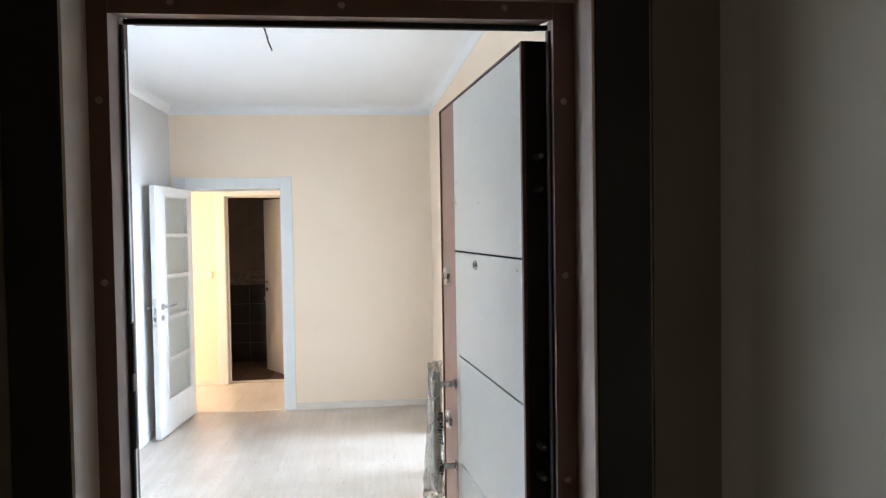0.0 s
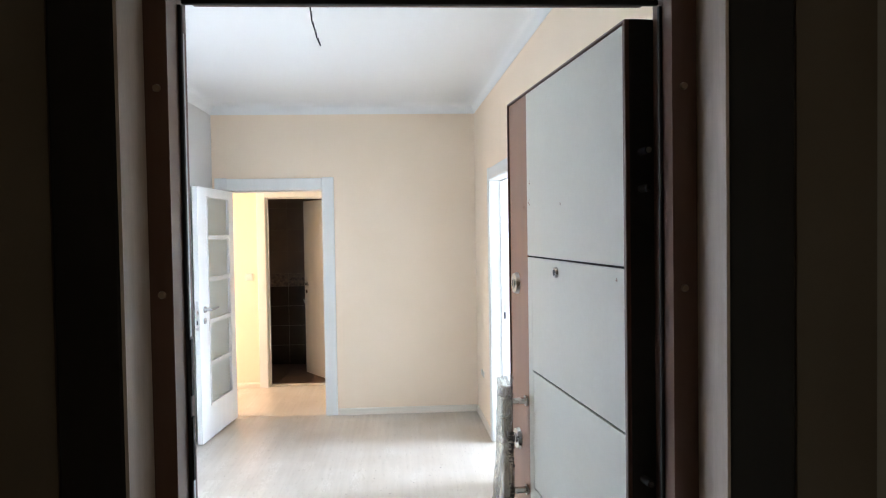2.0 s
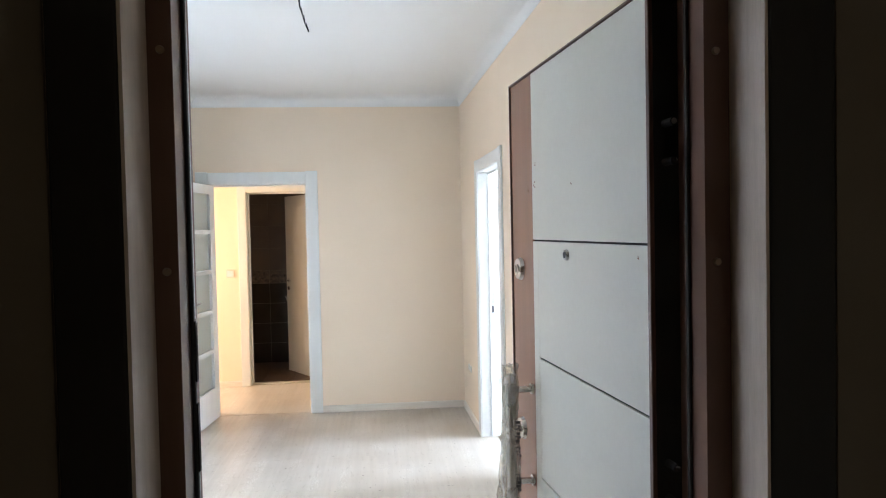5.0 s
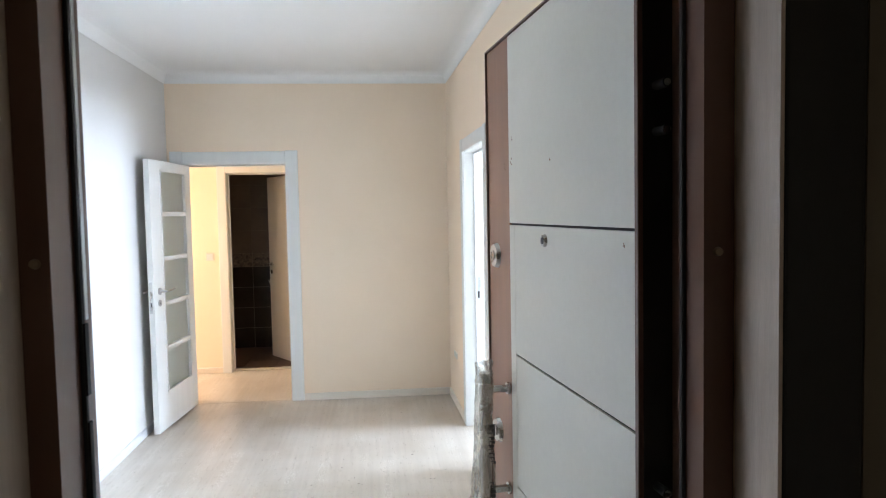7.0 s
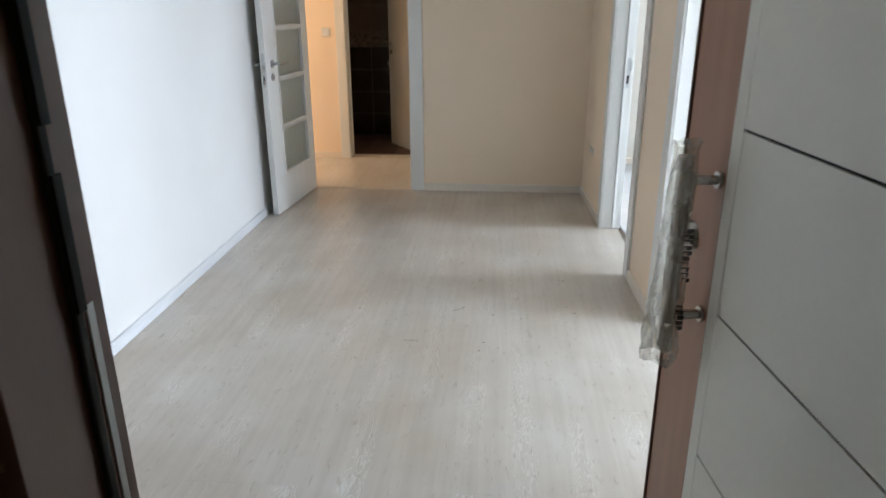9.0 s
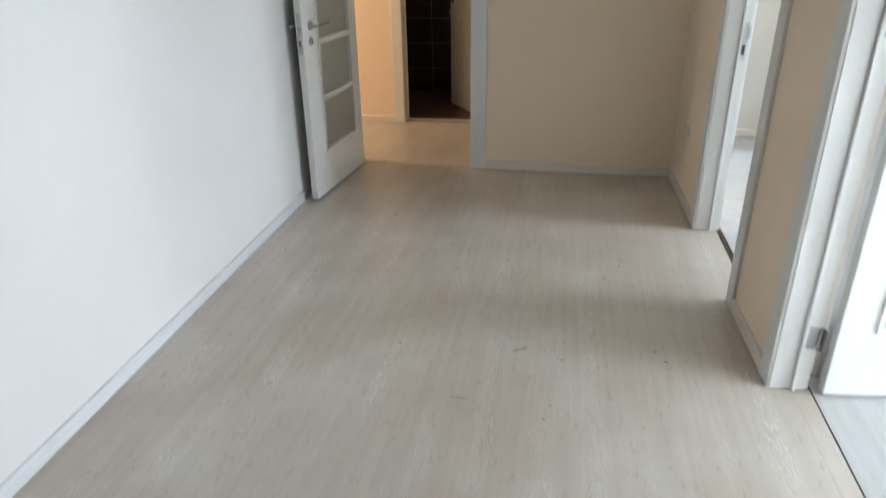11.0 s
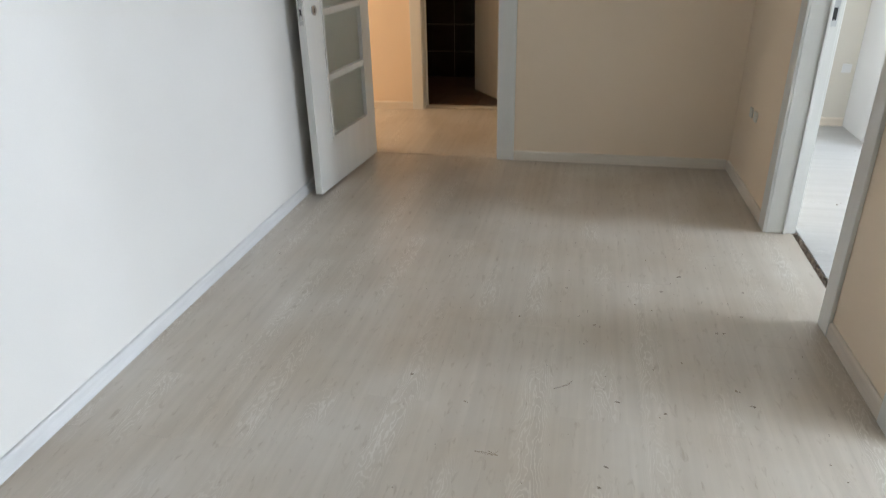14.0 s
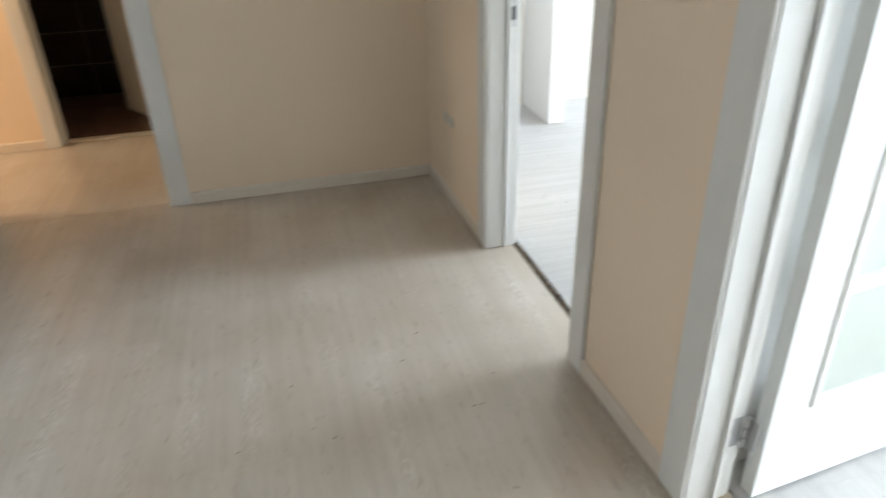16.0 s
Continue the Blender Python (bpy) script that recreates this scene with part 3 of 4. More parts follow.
def bath_leaf():
    m = pose(0.222, 7.50, 0, 0, 0, 34)
    ob = thing("bathroom_door", "plain white door swung into the dark bathroom", "door", m)
    part("leaf", boxes((0.0, 0.040, 0, 0.70, 0.012, 2.008), bevel=0.002), M_DOOR, ob)
    bm = rod(bmesh.new(), (0, 0.64, 1.05), (-0.008, 0.64, 1.05), 0.024, 20)
    rod(bm, (-0.008, 0.64, 1.05), (-0.042, 0.64, 1.05), 0.009)
    rod(bm, (-0.040, 0.645, 1.05), (-0.040, 0.53, 1.05), 0.0085)
    part("lever_handle", bm, M_METAL, ob, "nickel lever handle", True)
    part("key_rose", rod(bmesh.new(), (0, 0.64, 0.962), (-0.008, 0.64, 0.962), 0.023, 20), M_METAL, ob, smooth=True)
    part("lock_plate", boxes((0.009, 0.031, 0.700, 0.7025, 0.90, 1.12)), M_METAL, ob)


bath_leaf()


# ---- front door ----
FRONT = Matrix(((1.0425, 0, 0, 0.173), (0, 1.069, 0, -0.0577), (0, 0, 1.013, 0), (0, 0, 0, 1)))   # places the entrance frame in the wall


def front_frame():
    """Brown steel frame, scuffed lining boards and dark architraves of the entrance."""
    ob = thing("front_door_frame", "brown steel front door frame with dark architraves", "door frame", FRONT, kind="structure")
    L, R, Z = 0.395, 1.290, 2.052
    left = [(0.436, 1.155), (0.400, 1.155), (0.400, 1.298), (0.421, 1.298), (0.421, 1.250)]
    right = [(1.2425, 1.155), (1.2835, 1.155), (1.2835, 1.298), (1.266, 1.298), (1.266, 1.250)]
    for prof in (left, right):
        part("steel_jamb", prism(bmesh.new(), prof, 0.001, 2.046), M_BROWN, ob)
    bm = bmesh.new()
    prism(bm, [(y, z) for z, y in ((2.013, 1.155), (2.050, 1.155), (2.050, 1.298), (2.034, 1.298), (2.034, 1.250))], 0.4365, 1.2420)
    bmesh.ops.transform(bm, verts=bm.verts, matrix=Matrix(((0, 0, 1, 0), (1, 0, 0, 0), (0, 1, 0, 0), (0, 0, 0, 1))))
    part("steel_head", bm, M_BROWN, ob)
    for z0, z1 in ((1.178, 1.293), (1.330, 1.431)):
        part("lock_keeper", boxes((0.4277, 0.4305, 1.2525, 1.2640, z0, z1), bevel=0.001), M_BLACK, ob, "black lock keeper on the jamb")
    for z0, z1 in ((0.05, 1.176), (1.433, 1.98)):
        part("bright_edge", boxes((0.4212, 0.4226, 1.2740, 1.2830, z0, z1)), M_PLATE, ob, "thin bare metal strip")
    for x0, x1 in ((0.4215, 0.4275), (1.2595, 1.2655)):
        part("gasket", boxes((x0, x1, 1.252, 1.262, 0.001, 2.023), bevel=0.002), M_RUBBER, ob)
    part("gasket", boxes((0.4280, 1.2590, 1.252, 1.262, 2.024, 2.0335), bevel=0.002), M_RUBBER, ob)
    part("lining", boxes((L, L + 0.005, 1.059, 1.154, 0.001, Z)), M_LINING, ob, "scuffed pale lining board")
    part("lining", boxes((R - 0.005, R, 1.059, 1.154, 0.001, Z)), M_LINING, ob, "scuffed pale lining board")
    part("lining", boxes((L + 0.0055, R - 0.0055, 1.059, 1.154, Z - 0.005, Z)), M_LINING, ob, "scuffed pale lining board")
    part("architrave", boxes((0.303, L - 0.0005, 1.0575, 1.0735, 0.001, 2.135), bevel=0.004), M_DARK, ob)
    part("architrave", boxes((R + 0.0005, 1.391, 1.0575, 1.0735, 0.001, 2.135), bevel=0.004), M_DARK, ob)
    part("architrave", boxes((L, R, 1.0575, 1.0735, Z + 0.0005, 2.135), bevel=0.004), M_DARK, ob)
    for x, zs in ((0.419, (1.855, 1.521, 1.110, 0.70, 0.30)), (1.2615, (1.855, 1.515, 1.110, 0.70, 0.30))):
        for z in zs:
            bm = rod(bmesh.new(), (x, 1.155, z), (x, 1.150, z), 0.0065, 16, 0.0052)
            part("screw_cap", bm, M_STUD, ob, smooth=True)
    for x in (0.545, 0.847, 1.149):
        part("screw_cap", rod(bmesh.new(), (x, 1.155, 2.034), (x, 1.150, 2.034), 0.0065, 16, 0.0052), M_STUD, ob, smooth=True)
    part("threshold", boxes((0.4365, 1.2420, 1.156, 1.297, 0.0005, 0.014), bevel=0.003), M_BROWN, ob)


front_frame()


def front_door():
    """The steel front door, open into the hall. Local y from the hinge edge to the free edge, its outer face at x = 0."""
    ob = thing("front_door", "white panelled steel front door with brown edges, standing open", "door", pose(1.447, 1.337, 0.0, 0, 0, 6.0) @ Matrix.Diagonal((1, 1.10, 1.01, 1)))
    W, Z0, Z1, T = 0.818, 0.004, 2.022, 0.075
    part("steel_body", boxes((0.004, T, 0.014, W - 0.006, Z0 + 0.006, Z1 - 0.006)), M_STRIP, ob)
    part("hinge_edge", boxes((0.002, T + 0.001, 0.0, 0.0135, Z0, Z1)), M_BLACK, ob, "black hinge-side steel edge")
    part("edge_trim", boxes((-0.008, 0.0015, 0.0, 0.011, Z0, Z1), bevel=0.002), M_BROWN, ob, "brown metal edge trim")
    part("edge_trim", boxes((-0.008, T + 0.001, W - 0.0055, W, Z0, Z1), bevel=0.002), M_BROWN, ob, "brown metal edge trim")
    part("edge_trim", boxes((-0.008, T, 0.0115, W - 0.006, Z1 - 0.0055, Z1), bevel=0.002), M_BROWN, ob, "brown metal edge trim")
    part("edge_trim", boxes((-0.008, T, 0.0115, W - 0.006, Z0, Z0 + 0.0055), bevel=0.002), M_BROWN, ob, "brown metal edge trim")
    part("groove_backing", boxes((0.0015, 0.0038, 0.0118, 0.633, Z0 + 0.0065, Z1 - 0.0065)), M_BLACK, ob)
    levels = [Z1 - 0.007, 1.545, 1.217, 0.877, 0.571, 0.267, Z0 + 0.007]
    for i, (top, low) in enumerate(zip(levels, levels[1:])):
        a = 0.0025 if i else 0.0
        c = 0.0025 if i < 5 else 0.0
        part("white_panel", boxes((-0.004, 0.0012, 0.0125, 0.6315 if i == 0 else 0.593, low + c, top - a), bevel=0.001), M_PANEL, ob)
    part("white_stile", boxes((-0.004, 0.0012, 0.5945, 0.6315, Z0 + 0.007, 1.5425), bevel=0.001), M_PANEL, ob)
    part("lock_strip", boxes((-0.003, 0.0035, 0.634, W - 0.0065, Z0 + 0.007, Z1 - 0.007), bevel=0.001), M_STRIP, ob, "copper-brown lock strip")
    for z in (1.769, 1.698, 1.134, 1.068):
        pin = part("security_pin", rod(bmesh.new(), (0.024, 0.0, z), (0.024, -0.030, z), 0.0075, 16), M_BLACK, ob, smooth=True)
        part("pin_face", rod(bmesh.new(), (0.024, -0.030, z), (0.024, -0.0315, z), 0.0055, 16), M_METAL, pin)
    part("inner_edge_seal", boxes((T - 0.012, T - 0.004, -0.006, -0.0005, Z0, Z1), bevel=0.002), M_RUBBER, ob)
    # peephole
    bm = rod(bmesh.new(), (-0.004, 0.395, 1.512), (-0.010, 0.395, 1.512), 0.0145, 20, 0.012)
    peep = part("peephole", bm, M_METAL, ob, "nickel peephole ring", True)
    part("lens", rod(bmesh.new(), (-0.010, 0.395, 1.512), (-0.0108, 0.395, 1.512), 0.008, 16), M_INK, peep)
    # lock roses
    for y, z, r in ((0.742, 1.458, 0.034), (0.742, 0.975, 0.034)):
        bm = rod(bmesh.new(), (-0.003, y, z), (-0.014, y, z), r, 28, r * 0.88)
        rose = part("lock_rose", bm, M_METAL, ob, "round nickel lock rose", True)
        part("cylinder", rod(bmesh.new(), (-0.014, y, z), (-0.018, y, z), r * 0.42, 18), M_METAL, rose, smooth=True)
        part("keyhole", boxes((-0.0192, -0.0182, y - 0.003, y + 0.003, z - 0.010, z + 0.010)), M_INK, rose)
    # pull bar
    pull = part("pull_bar", rod(bmesh.new(), (-0.070, 0.655, 0.775), (-0.070, 0.655, 1.160), 0.0150, 20), M_METAL, ob, "nickel pull bar still in its film", True)
    for z in (1.115, 0.848):
        bm = rod(bmesh.new(), (-0.004, 0.655, z), (-0.062, 0.655, z), 0.0095)
        rod(bm, (-0.0038, 0.655, z), (-0.010, 0.655, z), 0.016)
        part("stem", bm, M_METAL, pull, smooth=True)
    # loose film sleeve round the bar
    rnd = random.Random(5)
    bm = bmesh.new()
    rows, sides = 26, 18
    rings = []
    for i in range(rows):
        f = i / (rows - 1)
        z = 1.185 - 0.43 * f
        base = 0.0205 + 0.009 * f + (0.005 if f < 0.04 else 0)
        rings.append([])
        for k in range(sides):
            a = 2 * math.pi * k / sides
            r = base * (1 + 0.22 * noise.noise(Vector((math.cos(a) * 1.7, math.sin(a) * 1.7, z * 22))) + 0.10 * rnd.uniform(-1, 1)) + 0.006 * f * max(0, math.sin(2 * a + 3 * z))
            rings[-1].append(bm.verts.new((-0.070 - 0.012 * f + r * math.cos(a), 0.655 + r * math.sin(a) * 1.15, z + 0.006 * rnd.uniform(-1, 1))))
    for a, b in zip(rings, rings[1:]):
        for k in range(sides):
            bm.faces.new((a[k], a[(k + 1) % sides], b[(k + 1) % sides], b[k]))
    bmesh.ops.recalc_face_normals(bm, faces=bm.faces)
    bmesh.ops.solidify(bm, geom=bm.faces[:], thickness=0.0006)
    film = part("film_sleeve", bm, M_FILM, ob, "crumpled clear film with dark printing", True)
    film.visible_shadow = False
    # the maker's printing, as plain strokes
    bm = bmesh.new()
    for start, count in ((1.035, 10), (0.885, 5)):
        for k in range(count):
            z = start - 0.0105 * k
            x = -0.072 + rnd.uniform(-0.002, 0.003)
            box(bm, x, x + rnd.uniform(0.010, 0.017), 0.6155, 0.6165, z - rnd.uniform(0.0012, 0.0022), z + rnd.uniform(0.0002, 0.0015))
            box(bm, x + rnd.uniform(0, 0.012), x + rnd.uniform(0.013, 0.016), 0.6155, 0.6165, z - 0.0075, z)
    part("print_strokes", bm, M_INK, film)
    # small chips and scuffs on the panel
    bm = bmesh.new()
    for y, z, s in ((0.612, 1.700, 0.006), (0.605, 1.760, 0.004), (0.665, 1.690, 0.007), (0.36, 1.685, 0.003), (0.05, 1.52, 0.003)):
        for k in range(4):
            dy, dz = rnd.uniform(-s, s), rnd.uniform(-s, s) * 1.6
            box(bm, -0.0048, -0.0042, y + dy - s * 0.25, y + dy + s * 0.25, z + dz - s * 0.4, z + dz + s * 0.4)
    part("paint_chips", bm, M_STRIP, ob, "small brown chips in the white paint")


front_door()


# ---- small fittings ----
def wall_plate(name, label, category, m, kind, size=0.082):
    """A square electrical plate; local y points out of the wall."""
    ob = thing(name, label, category, m)
    h = size / 2
    plate = part("cover", boxes((-h, h, 0.0, 0.009, -h, h), bevel=0.004), M_CERAMIC if label.startswith("white") else M_PLASTIC, ob)
    if kind == "socket":
        part("well", rod(bmesh.new(), (0, 0.0091, 0), (0, 0.0101, 0), 0.021, 24), M_CERAMIC, plate, smooth=True)
        for x in (-0.0095, 0.0095):
            part("pin_hole", rod(bmesh.new(), (x, 0.0102, 0), (x, 0.0108, 0), 0.003, 10), M_INK, plate)
    elif kind == "switch":
        part("rocker", boxes((-0.030, 0.030, 0.0092, 0.0135, -0.030, 0.030), bevel=0.002), M_CERAMIC, ob)
    return ob


for dy in (0.0, 0.09):
    wall_plate("wall_socket", "cream blank socket plate low on the hall wall", "socket", RIGHT @ pose(-0.0005, -0.33 - dy, 0.422, 0, 0, 90), "blank", 0.05)
wall_plate("light_switch", "cream light switch beside the bathroom door", "switch", pose(-0.641, 7.3445, 1.184, 0, 0, 180), "switch")
wall_plate("wall_socket", "white kitchen wall socket", "socket", pose(2.475, 7.2495, 1.104, 0, 0, 180), "socket")
wall_plate("outlet_cover", "white cover plate low on the kitchen wall", "cover plate", pose(2.528, 7.2495, 0.40, 0, 0, 180), "blank", 0.06)


def ceiling_wire():
    ob = thing("ceiling_wire", "bare dark lamp wire hanging from the ceiling", "wire", pose(0.125, -0.02, 0))
    pts = [(0.430, 3.50, 2.779), (0.436, 3.50, 2.74), (0.441, 3.50, 2.69), (0.454, 3.502, 2.65), (0.464, 3.50, 2.61), (0.482, 3.498, 2.568)]
    for dx in (0.0, 0.006):
        bm = bmesh.new()
        for a, b in zip(pts, pts[1:]):
            rod(bm, (a[0] + dx, a[1], a[2]), (b[0] + dx * 0.3, b[1], b[2]), 0.0022, 8)
        part("strand", bm, M_RUBBER, ob)
    part("canopy_hook", rod(bmesh.new(), (0.433, 3.50, 2.7795), (0.433, 3.50, 2.772), 0.012, 14), M_INK, ob)


ceiling_wire()

# kitchen: tall white partition panel and dropped soffit
ob = thing("partition_panel", "plain white tall wall stub standing off the kitchen wall", "panel")
part("board", boxes((2.585, 2.685, 6.75, 7.249, 0.002, 2.779), bevel=0.003), M_ROOM, ob)
structure("kitchen_soffit", boxes((XR + TR + 0.001, 2.5845, 7.05, 7.2495, 2.02, ZC - 0.001), bevel=0.004), M_CEIL, "white boxed soffit under the kitchen ceiling", category="soffit")
ob = thing("wire_stub", "short dark wire end on the soffit", "wire")
part("strand", rod(bmesh.new(), (2.40, 7.049, 2.06), (2.43, 7.03, 2.055), 0.004, 8), M_RUBBER, ob)


# bathroom washbasin
def washbasin():
    ob = thing("washbasin", "white ceramic washbasin on the dark tiled wall", "washbasin", pose(0.02, 8.36, 0.84))
    bm = bmesh.new()
    prof = [(0.05, -0.16), (0.15, -0.13), (0.205, -0.05), (0.22, 0.0), (0.20, 0.0), (0.17, -0.06), (0.10, -0.10), (0.0, -0.11)]
    n = 28
    rings = [[bm.verts.new((1.15 * r * math.cos(2 * math.pi * k / n), r * math.sin(2 * math.pi * k / n), z)) for k in range(n)] for r, z in prof[:-1]]
    tip = bm.verts.new((0, 0, prof[-1][1]))
    for a, b in zip(rings, rings[1:]):
        for k in range(n):
            bm.faces.new((a[k], a[(k + 1) % n], b[(k + 1) % n], b[k]))
    for k in range(n):
        bm.faces.new((rings[-1][k], rings[-1][(k + 1) % n], tip))
    bm.faces.new(rings[0][::-1])
    bmesh.ops.recalc_face_normals(bm, faces=bm.faces)
    part("bowl", bm, M_CERAMIC, ob, smooth=True)
    part("back_ledge", boxes((-0.2, 0.2, 0.12, 0.244, -0.07, 0.0), bevel=0.01), M_CERAMIC, ob)


washbasin()

# ---- floors ----
structure("floor_slab", boxes((-0.83, 7.7, 1.19, 6.165, -0.05, -0.0125), (-2.75, 7.7, 6.1655, 7.485, -0.05, -0.0125)), M_SLAB, "rough screed under the flooring", category="floor")
floor = thing("floor", "pale whitewashed oak laminate boards in the hall", "floor", kind="structure")
floor_k = thing("floor_kitchen", "pale dusty laminate boards in the kitchen", "floor", kind="structure")
floor_l = thing("floor_living", "pale laminate boards in the living room", "floor", kind="structure")
floor_c = thing("floor_corridor", "pale laminate boards in the corridor", "floor", kind="structure")
structure("floor_landing", boxes((-1.078, 1.96, -2.6, 1.189, -0.05, 0.0)), M_LANDING, "dim landing floor", category="floor")
structure("floor_bath", boxes((-1.05, 1.3, 7.485, 8.75, -0.05, -0.002)), M_GROUT, "bathroom floor screed and joints", category="floor")
structure("bath_threshold", boxes((-0.457, 0.221, 7.40, 7.455, 0.0006, 0.016), bevel=0.003), M_MARBLE, "pale marble bathroom threshold", category="threshold")

plank_meshes = {}


def plank(parent, x0, x1, y0, y1, mat=None, turn=False):
    """One board with eased edges, its length along y (or x when turned)."""
    w, l = (y1 - y0, x1 - x0) if turn else (x1 - x0, y1 - y0)
    mat = mat or M_LAM
    key = (round(w, 3), round(l, 3), mat.name)
    if key not in plank_meshes:
        bm = bmesh.new()
        e, hw, hl = 0.0004, key[0] / 2, key[1] / 2
        low = [bm.verts.new((sx * hw, sy * hl, -0.012)) for sx, sy in ((-1, -1), (1, -1), (1, 1), (-1, 1))]
        mid = [bm.verts.new((sx * hw, sy * hl, -0.0003)) for sx, sy in ((-1, -1), (1, -1), (1, 1), (-1, 1))]
        top = [bm.verts.new((sx * (hw - e), sy * (hl - e), 0.0)) for sx, sy in ((-1, -1), (1, -1), (1, 1), (-1, 1))]
        bm.faces.new(top)
        for a, b in ((low, mid), (mid, top)):
            for i in range(4):
                bm.faces.new((a[i], a[(i + 1) % 4], b[(i + 1) % 4], b[i]))
        plank_meshes[key] = mesh("plank", bm, mat)
    ob = new("plank", plank_meshes[key])
    ob.parent = parent
    ob.matrix_basis = pose((x0 + x1) / 2, (y0 + y1) / 2, 0, 0, 0, 90 if turn else 0)


def lay(parent, x0, x1, y0, y1, seed, width=0.200, length=1.20, turn=False, mat=None, rip=0.2):
    """Boards laid in staggered rows; their ends and rips are cut to the room."""
    rnd = random.Random(seed)
    a0, a1, b0, b1 = (y0, y1, x0, x1) if turn else (x0, x1, y0, y1)
    a = a0
    while a < a1 - 0.002:
        ae = min(a + (rip if a == a0 else width), a1)
        b = b0
        first = rnd.choice((0.3, 0.5, 0.7, 0.9, 1.2))
        while b < b1 - 0.002:
            be = min(b + (first if b == b0 else length), b1)
            if b1 - be < 0.05:
                be = b1
            plank(parent, *((b, be, a, ae) if turn else (a, ae, b, be)), mat=mat, turn=turn)
            b = be
        a = ae


lay(floor, -0.680, 1.789, 1.332, 6.190, 11, rip=0.069)
lay(floor_c, -2.6, 1.648, 6.196, 7.40, 12)
lay(floor_k, 1.820, 4.24, 3.97, 7.25, 13, turn=True, mat=M_DUSTY)
lay(floor_l, 1.86, 4.20, 1.332, 3.87, 14, mat=M_PALE)
box_floor = boxes((4.2005, 7.5, 1.332, 3.87, -0.012, 0.0), (4.2405, 7.5, 3.97, 7.25, -0.012, 0.0))
structure("floor_window_side", box_floor, M_PALE, "pale laminate by the windows", category="floor")
# wedge of floor along the askew right wall up to the living room seam
bm = prism(bmesh.new(), [(1.7895, 1.332), (1.853, 1.332), (1.853, 3.83), (1.7895, 3.83)], -0.012, 0.0)
structure("floor_edge_board", bm, M_LAM, "pale laminate strip in the living room doorway", category="floor")


def crumbs():
    """Mortar crumbs in the open joint of the kitchen doorway."""
    rnd = random.Random(3)
    bm = bmesh.new()
    for k in range(420):
        y = rnd.uniform(4.44, 5.26)
        x = 1.8045 + rnd.uniform(-0.013, 0.013)
        s = rnd.uniform(0.002, 0.006)
        bmesh.ops.create_icosphere(bm, subdivisions=1, radius=s, matrix=pose(x, y, -0.010 + rnd.uniform(0, 0.009), rnd.uniform(0, 90), rnd.uniform(0, 90), 0))
    ob = new("mortar_crumbs", mesh("mortar_crumbs", bm, M_RUBBLE))
    tagged(ob, "brown mortar crumbs in the open floor joint", "rubble", kind="stuff")


crumbs()


def litter():
    """Splinters, grit and paint flakes left on the boards."""
    rnd = random.Random(8)
    bm = bmesh.new()
    for k in range(110):
        x, y = rnd.uniform(-0.6, 1.6), rnd.triangular(2.6, 6.1, 4.6)
        if rnd.random() < 0.5:
            x = rnd.uniform(0.5, 1.6)
        l, w = rnd.uniform(0.0015, 0.007), rnd.uniform(0.0005, 0.0014)
        c = bmesh.ops.create_cube(bm, size=1)
        bmesh.ops.transform(bm, verts=c["verts"], matrix=Matrix.LocRotScale((x, y, 0.0014), Euler((0, 0, rnd.uniform(0, 3.1))), (l, w, 0.0018)))
    for k in range(40):
        x, y = rnd.uniform(1.9, 3.0), rnd.uniform(4.6, 7.0)
        s = rnd.uniform(0.002, 0.008)
        c = bmesh.ops.create_cube(bm, size=1)
        bmesh.ops.transform(bm, verts=c["verts"], matrix=Matrix.LocRotScale((x, y, 0.0018), Euler((0, 0, rnd.uniform(0, 3.1))), (s, s * 0.6, 0.0024)))
    chips = ((1.42, 4.42), (1.32, 4.29), (1.34, 4.29), (1.36, 3.88), (1.23, 4.71), (0.78, 4.54), (1.15, 4.57), (0.89, 4.27), (1.10, 3.80), (0.30, 3.86), (0.50, 3.75), (0.92, 3.54), (0.90, 3.46), (1.33, 3.95), (0.96, 3.83), (0.61, 4.29))
    for x, y in chips:
        for k in range(3):
            c = bmesh.ops.create_cube(bm, size=1)
            bmesh.ops.transform(bm, verts=c["verts"], matrix=Matrix.LocRotScale((x + rnd.uniform(-0.006, 0.006), y + rnd.uniform(-0.004, 0.004), 0.0016), Euler((0, 0, rnd.uniform(-0.5, 0.5))), (rnd.uniform(0.004, 0.010), rnd.uniform(0.001, 0.0025), 0.0016)))
    tagged(new("floor_grit", mesh("floor_grit", bm, M_RUBBLE)), "grit and splinters scattered on the floor boards", "grit", kind="stuff")
    ob = thing("wood_shaving", "thin dark curled shaving on the floor boards", "shaving", pose(0.798, 3.886, 0.0))
    bm = bmesh.new()
    pts = [(-0.035, -0.022, 0.001), (-0.018, -0.014, 0.002), (0.0, -0.002, 0.003), (0.014, 0.012, 0.002), (0.022, 0.030, 0.001)]
    for a, b in zip(pts, pts[1:]):
        rod(bm, a, b, 0.0009, 6)
    part("curl", bm, M_RUBBLE, ob)
    ob = thing("wire_scrap", "tangled scrap of thin dark wire on the floor boards", "wire", pose(0.595, 3.536, 0.0))
    bm = bmesh.new()
    loop = [Vector((0.034 * math.sin(1.7 * k) + 0.004 * math.cos(5 * k), 0.018 * math.sin(2.9 * k + 0.6), 0.0015 + 0.001 * (k % 3))) for k in range(6)]
    for a, b in zip(loop, loop[1:]):
        rod(bm, a, b, 0.0006, 6)
    part("strand", bm, M_RUBBLE, ob)


litter()


# ---- bathroom tiles ----
tile_meshes = {}


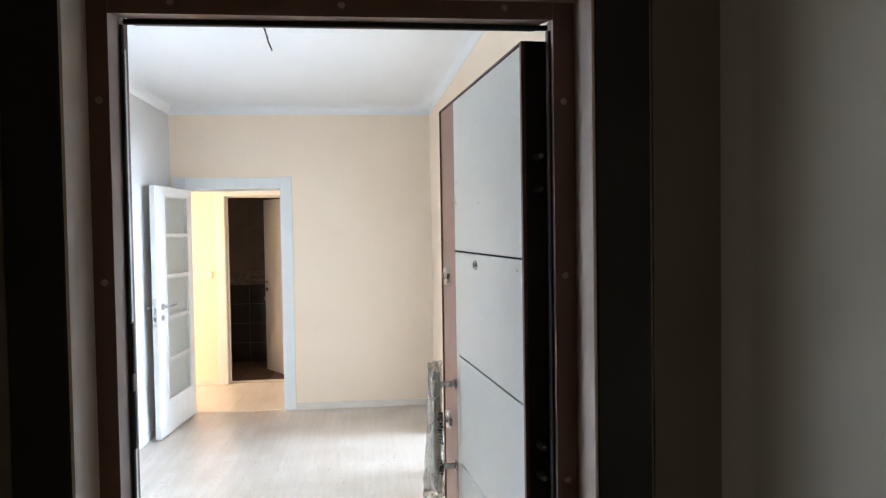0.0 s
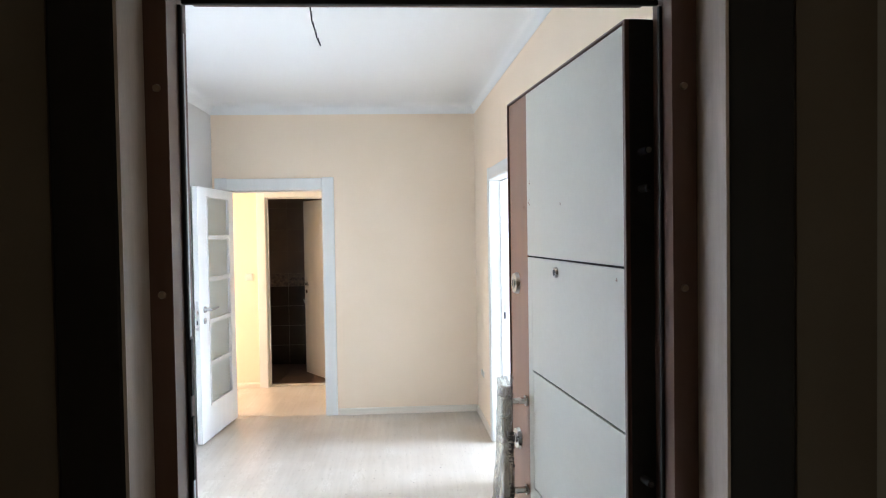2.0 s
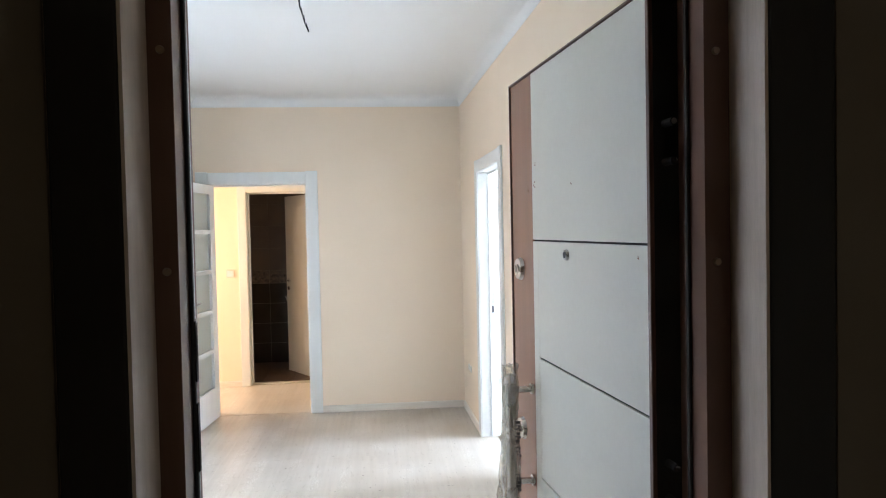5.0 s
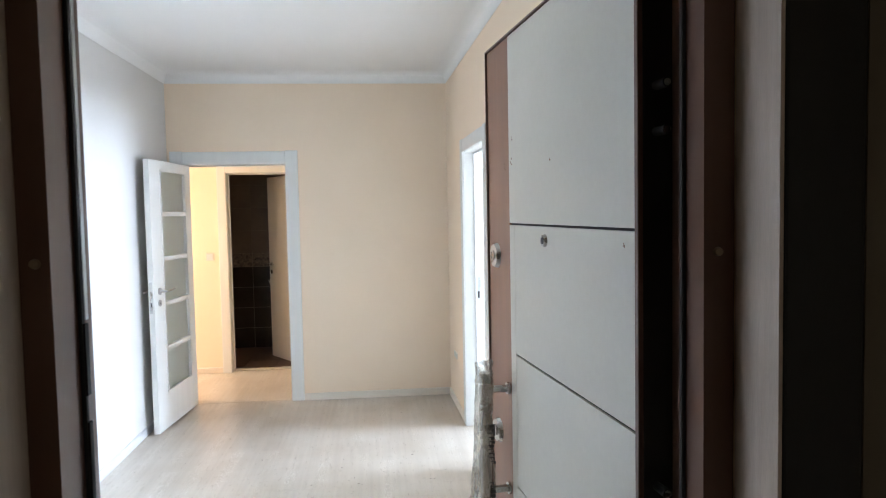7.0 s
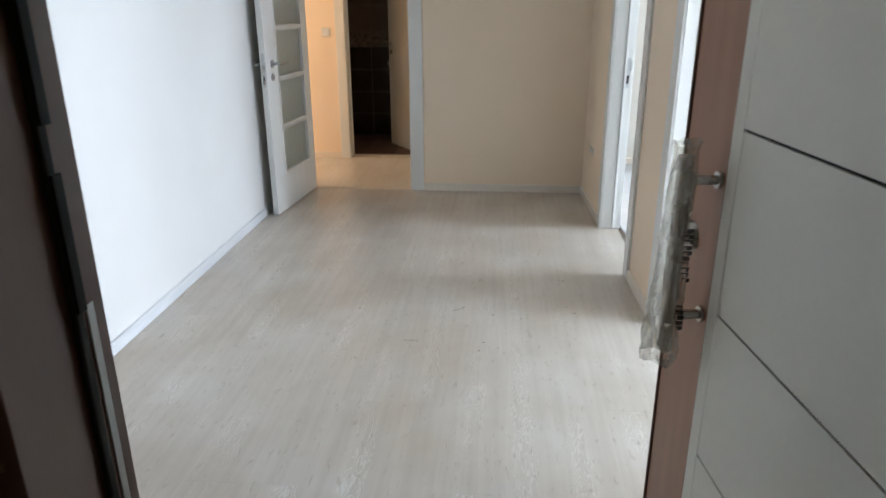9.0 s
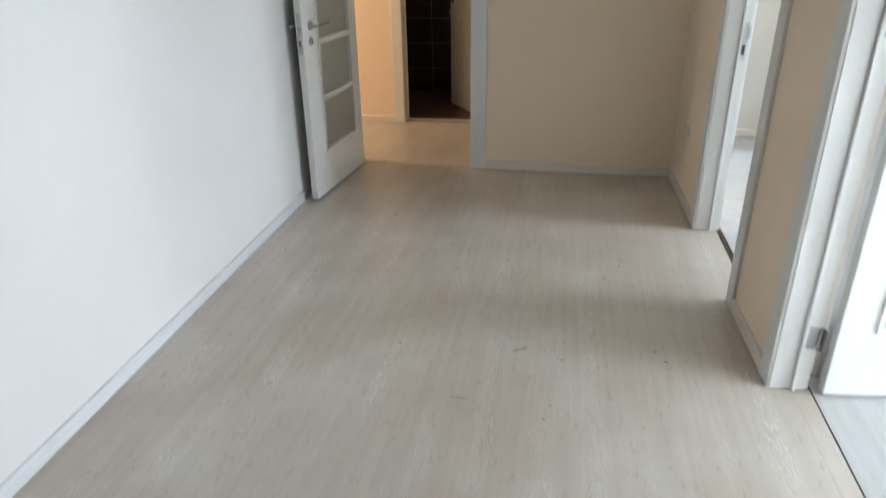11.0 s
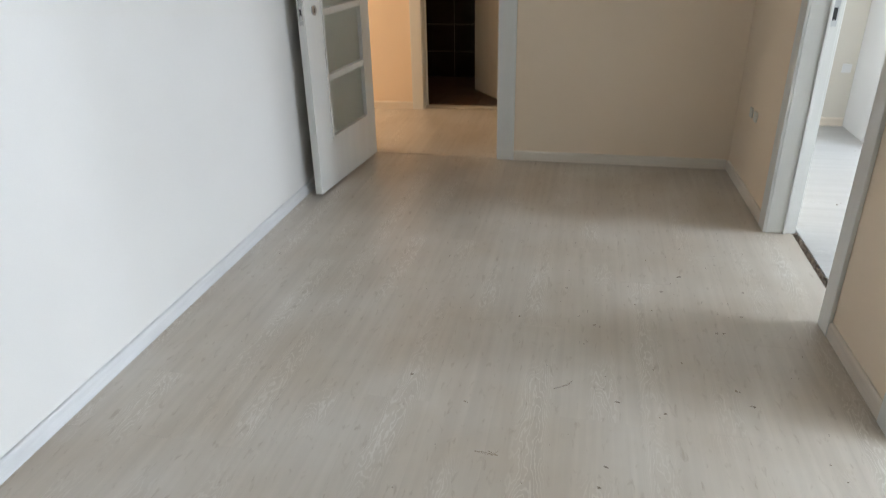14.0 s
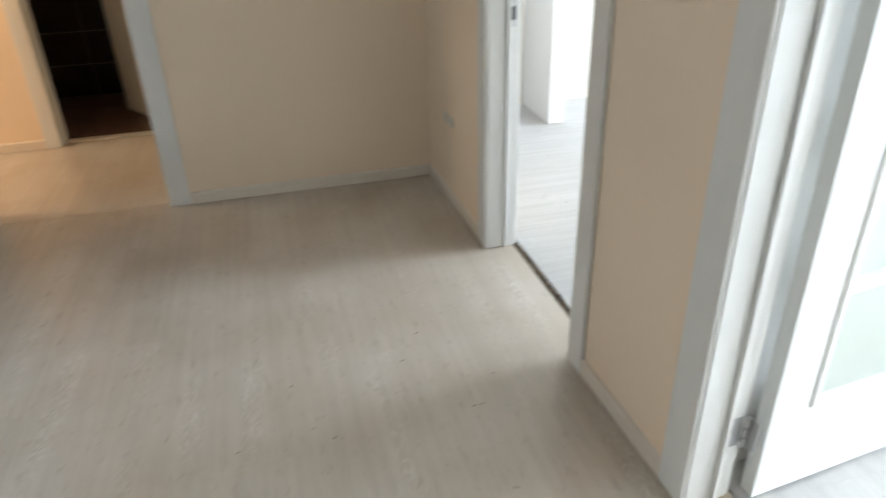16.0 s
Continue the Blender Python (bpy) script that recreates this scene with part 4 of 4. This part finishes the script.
def tile(parent, x0, x1, z0, z1, mat):
    key = (round(x1 - x0, 3), round(z1 - z0, 3), mat.name)
    if key not in tile_meshes:
        gap = 0.0007 if mat is M_TILE2 else 0.0018
        w, h = key[0] / 2 - gap, key[1] / 2 - gap
        bm = boxes((-w, w, -0.006, 0.0, -h, h))
        tile_meshes[key] = mesh("tile", bm, mat)
    ob = new("tile", tile_meshes[key])
    ob.parent = parent
    ob.matrix_basis = Matrix.Translation(((x0 + x1) / 2, 8.6195, (z0 + z1) / 2))


back = bpy.data.objects["wall_bath_back"]
cols = [-0.95, -0.45, 0.05, 0.55, 1.05, 1.195]
for a, b in zip(cols, cols[1:]):
    for i in range(4):
        tile(back, a, b, 0.245 * i, 0.245 * (i + 1), M_TILE)
    tile(back, a, (a + b) / 2, 0.98, 1.14, M_DECOR)
    tile(back, (a + b) / 2, b, 0.98, 1.14, M_DECOR)
    # scalloped relief along the border's upper edge
    n = max(1, round((b - a) / 0.125))
    for k in range(n):
        c, r = a + (k + 0.5) * (b - a) / n, 0.44 * (b - a) / n
        bm = bmesh.new()
        rim = [(c + r * math.cos(u * math.pi / 10), 1.075 + 1.25 * r * math.sin(u * math.pi / 10)) for u in range(11)]
        prism(bm, rim + [(c + 0.62 * r * math.cos(u * math.pi / 10), 1.075 + 0.78 * r * math.sin(u * math.pi / 10)) for u in range(10, -1, -1)], 0.0, 0.005)
        bmesh.ops.transform(bm, verts=bm.verts, matrix=Matrix(((1, 0, 0, 0), (0, 0, -1, 8.6132), (0, 1, 0, 0), (0, 0, 0, 1))))
        part("border_scallop", bm, M_TILE2, back)
    for i in range(6):
        tile(back, a, b, 1.14 + 0.27 * i, min(1.14 + 0.27 * (i + 1), ZC - 0.01), M_TILE2)
bath_floor = bpy.data.objects["floor_bath"]
tm = mesh("floor_tile", boxes((-0.163, 0.163, -0.163, 0.163, 0.0, 0.008)), M_FLOOR_TILE)
for i in range(7):
    for k in range(4):
        ob = new("floor_tile", tm)
        ob.parent = bath_floor
        ob.matrix_basis = Matrix.Translation((-0.88 + 0.33 * i, 7.69 + 0.33 * k - (0.0 if k < 3 else 0.1), -0.002 - 0.0005 * (k == 3)))
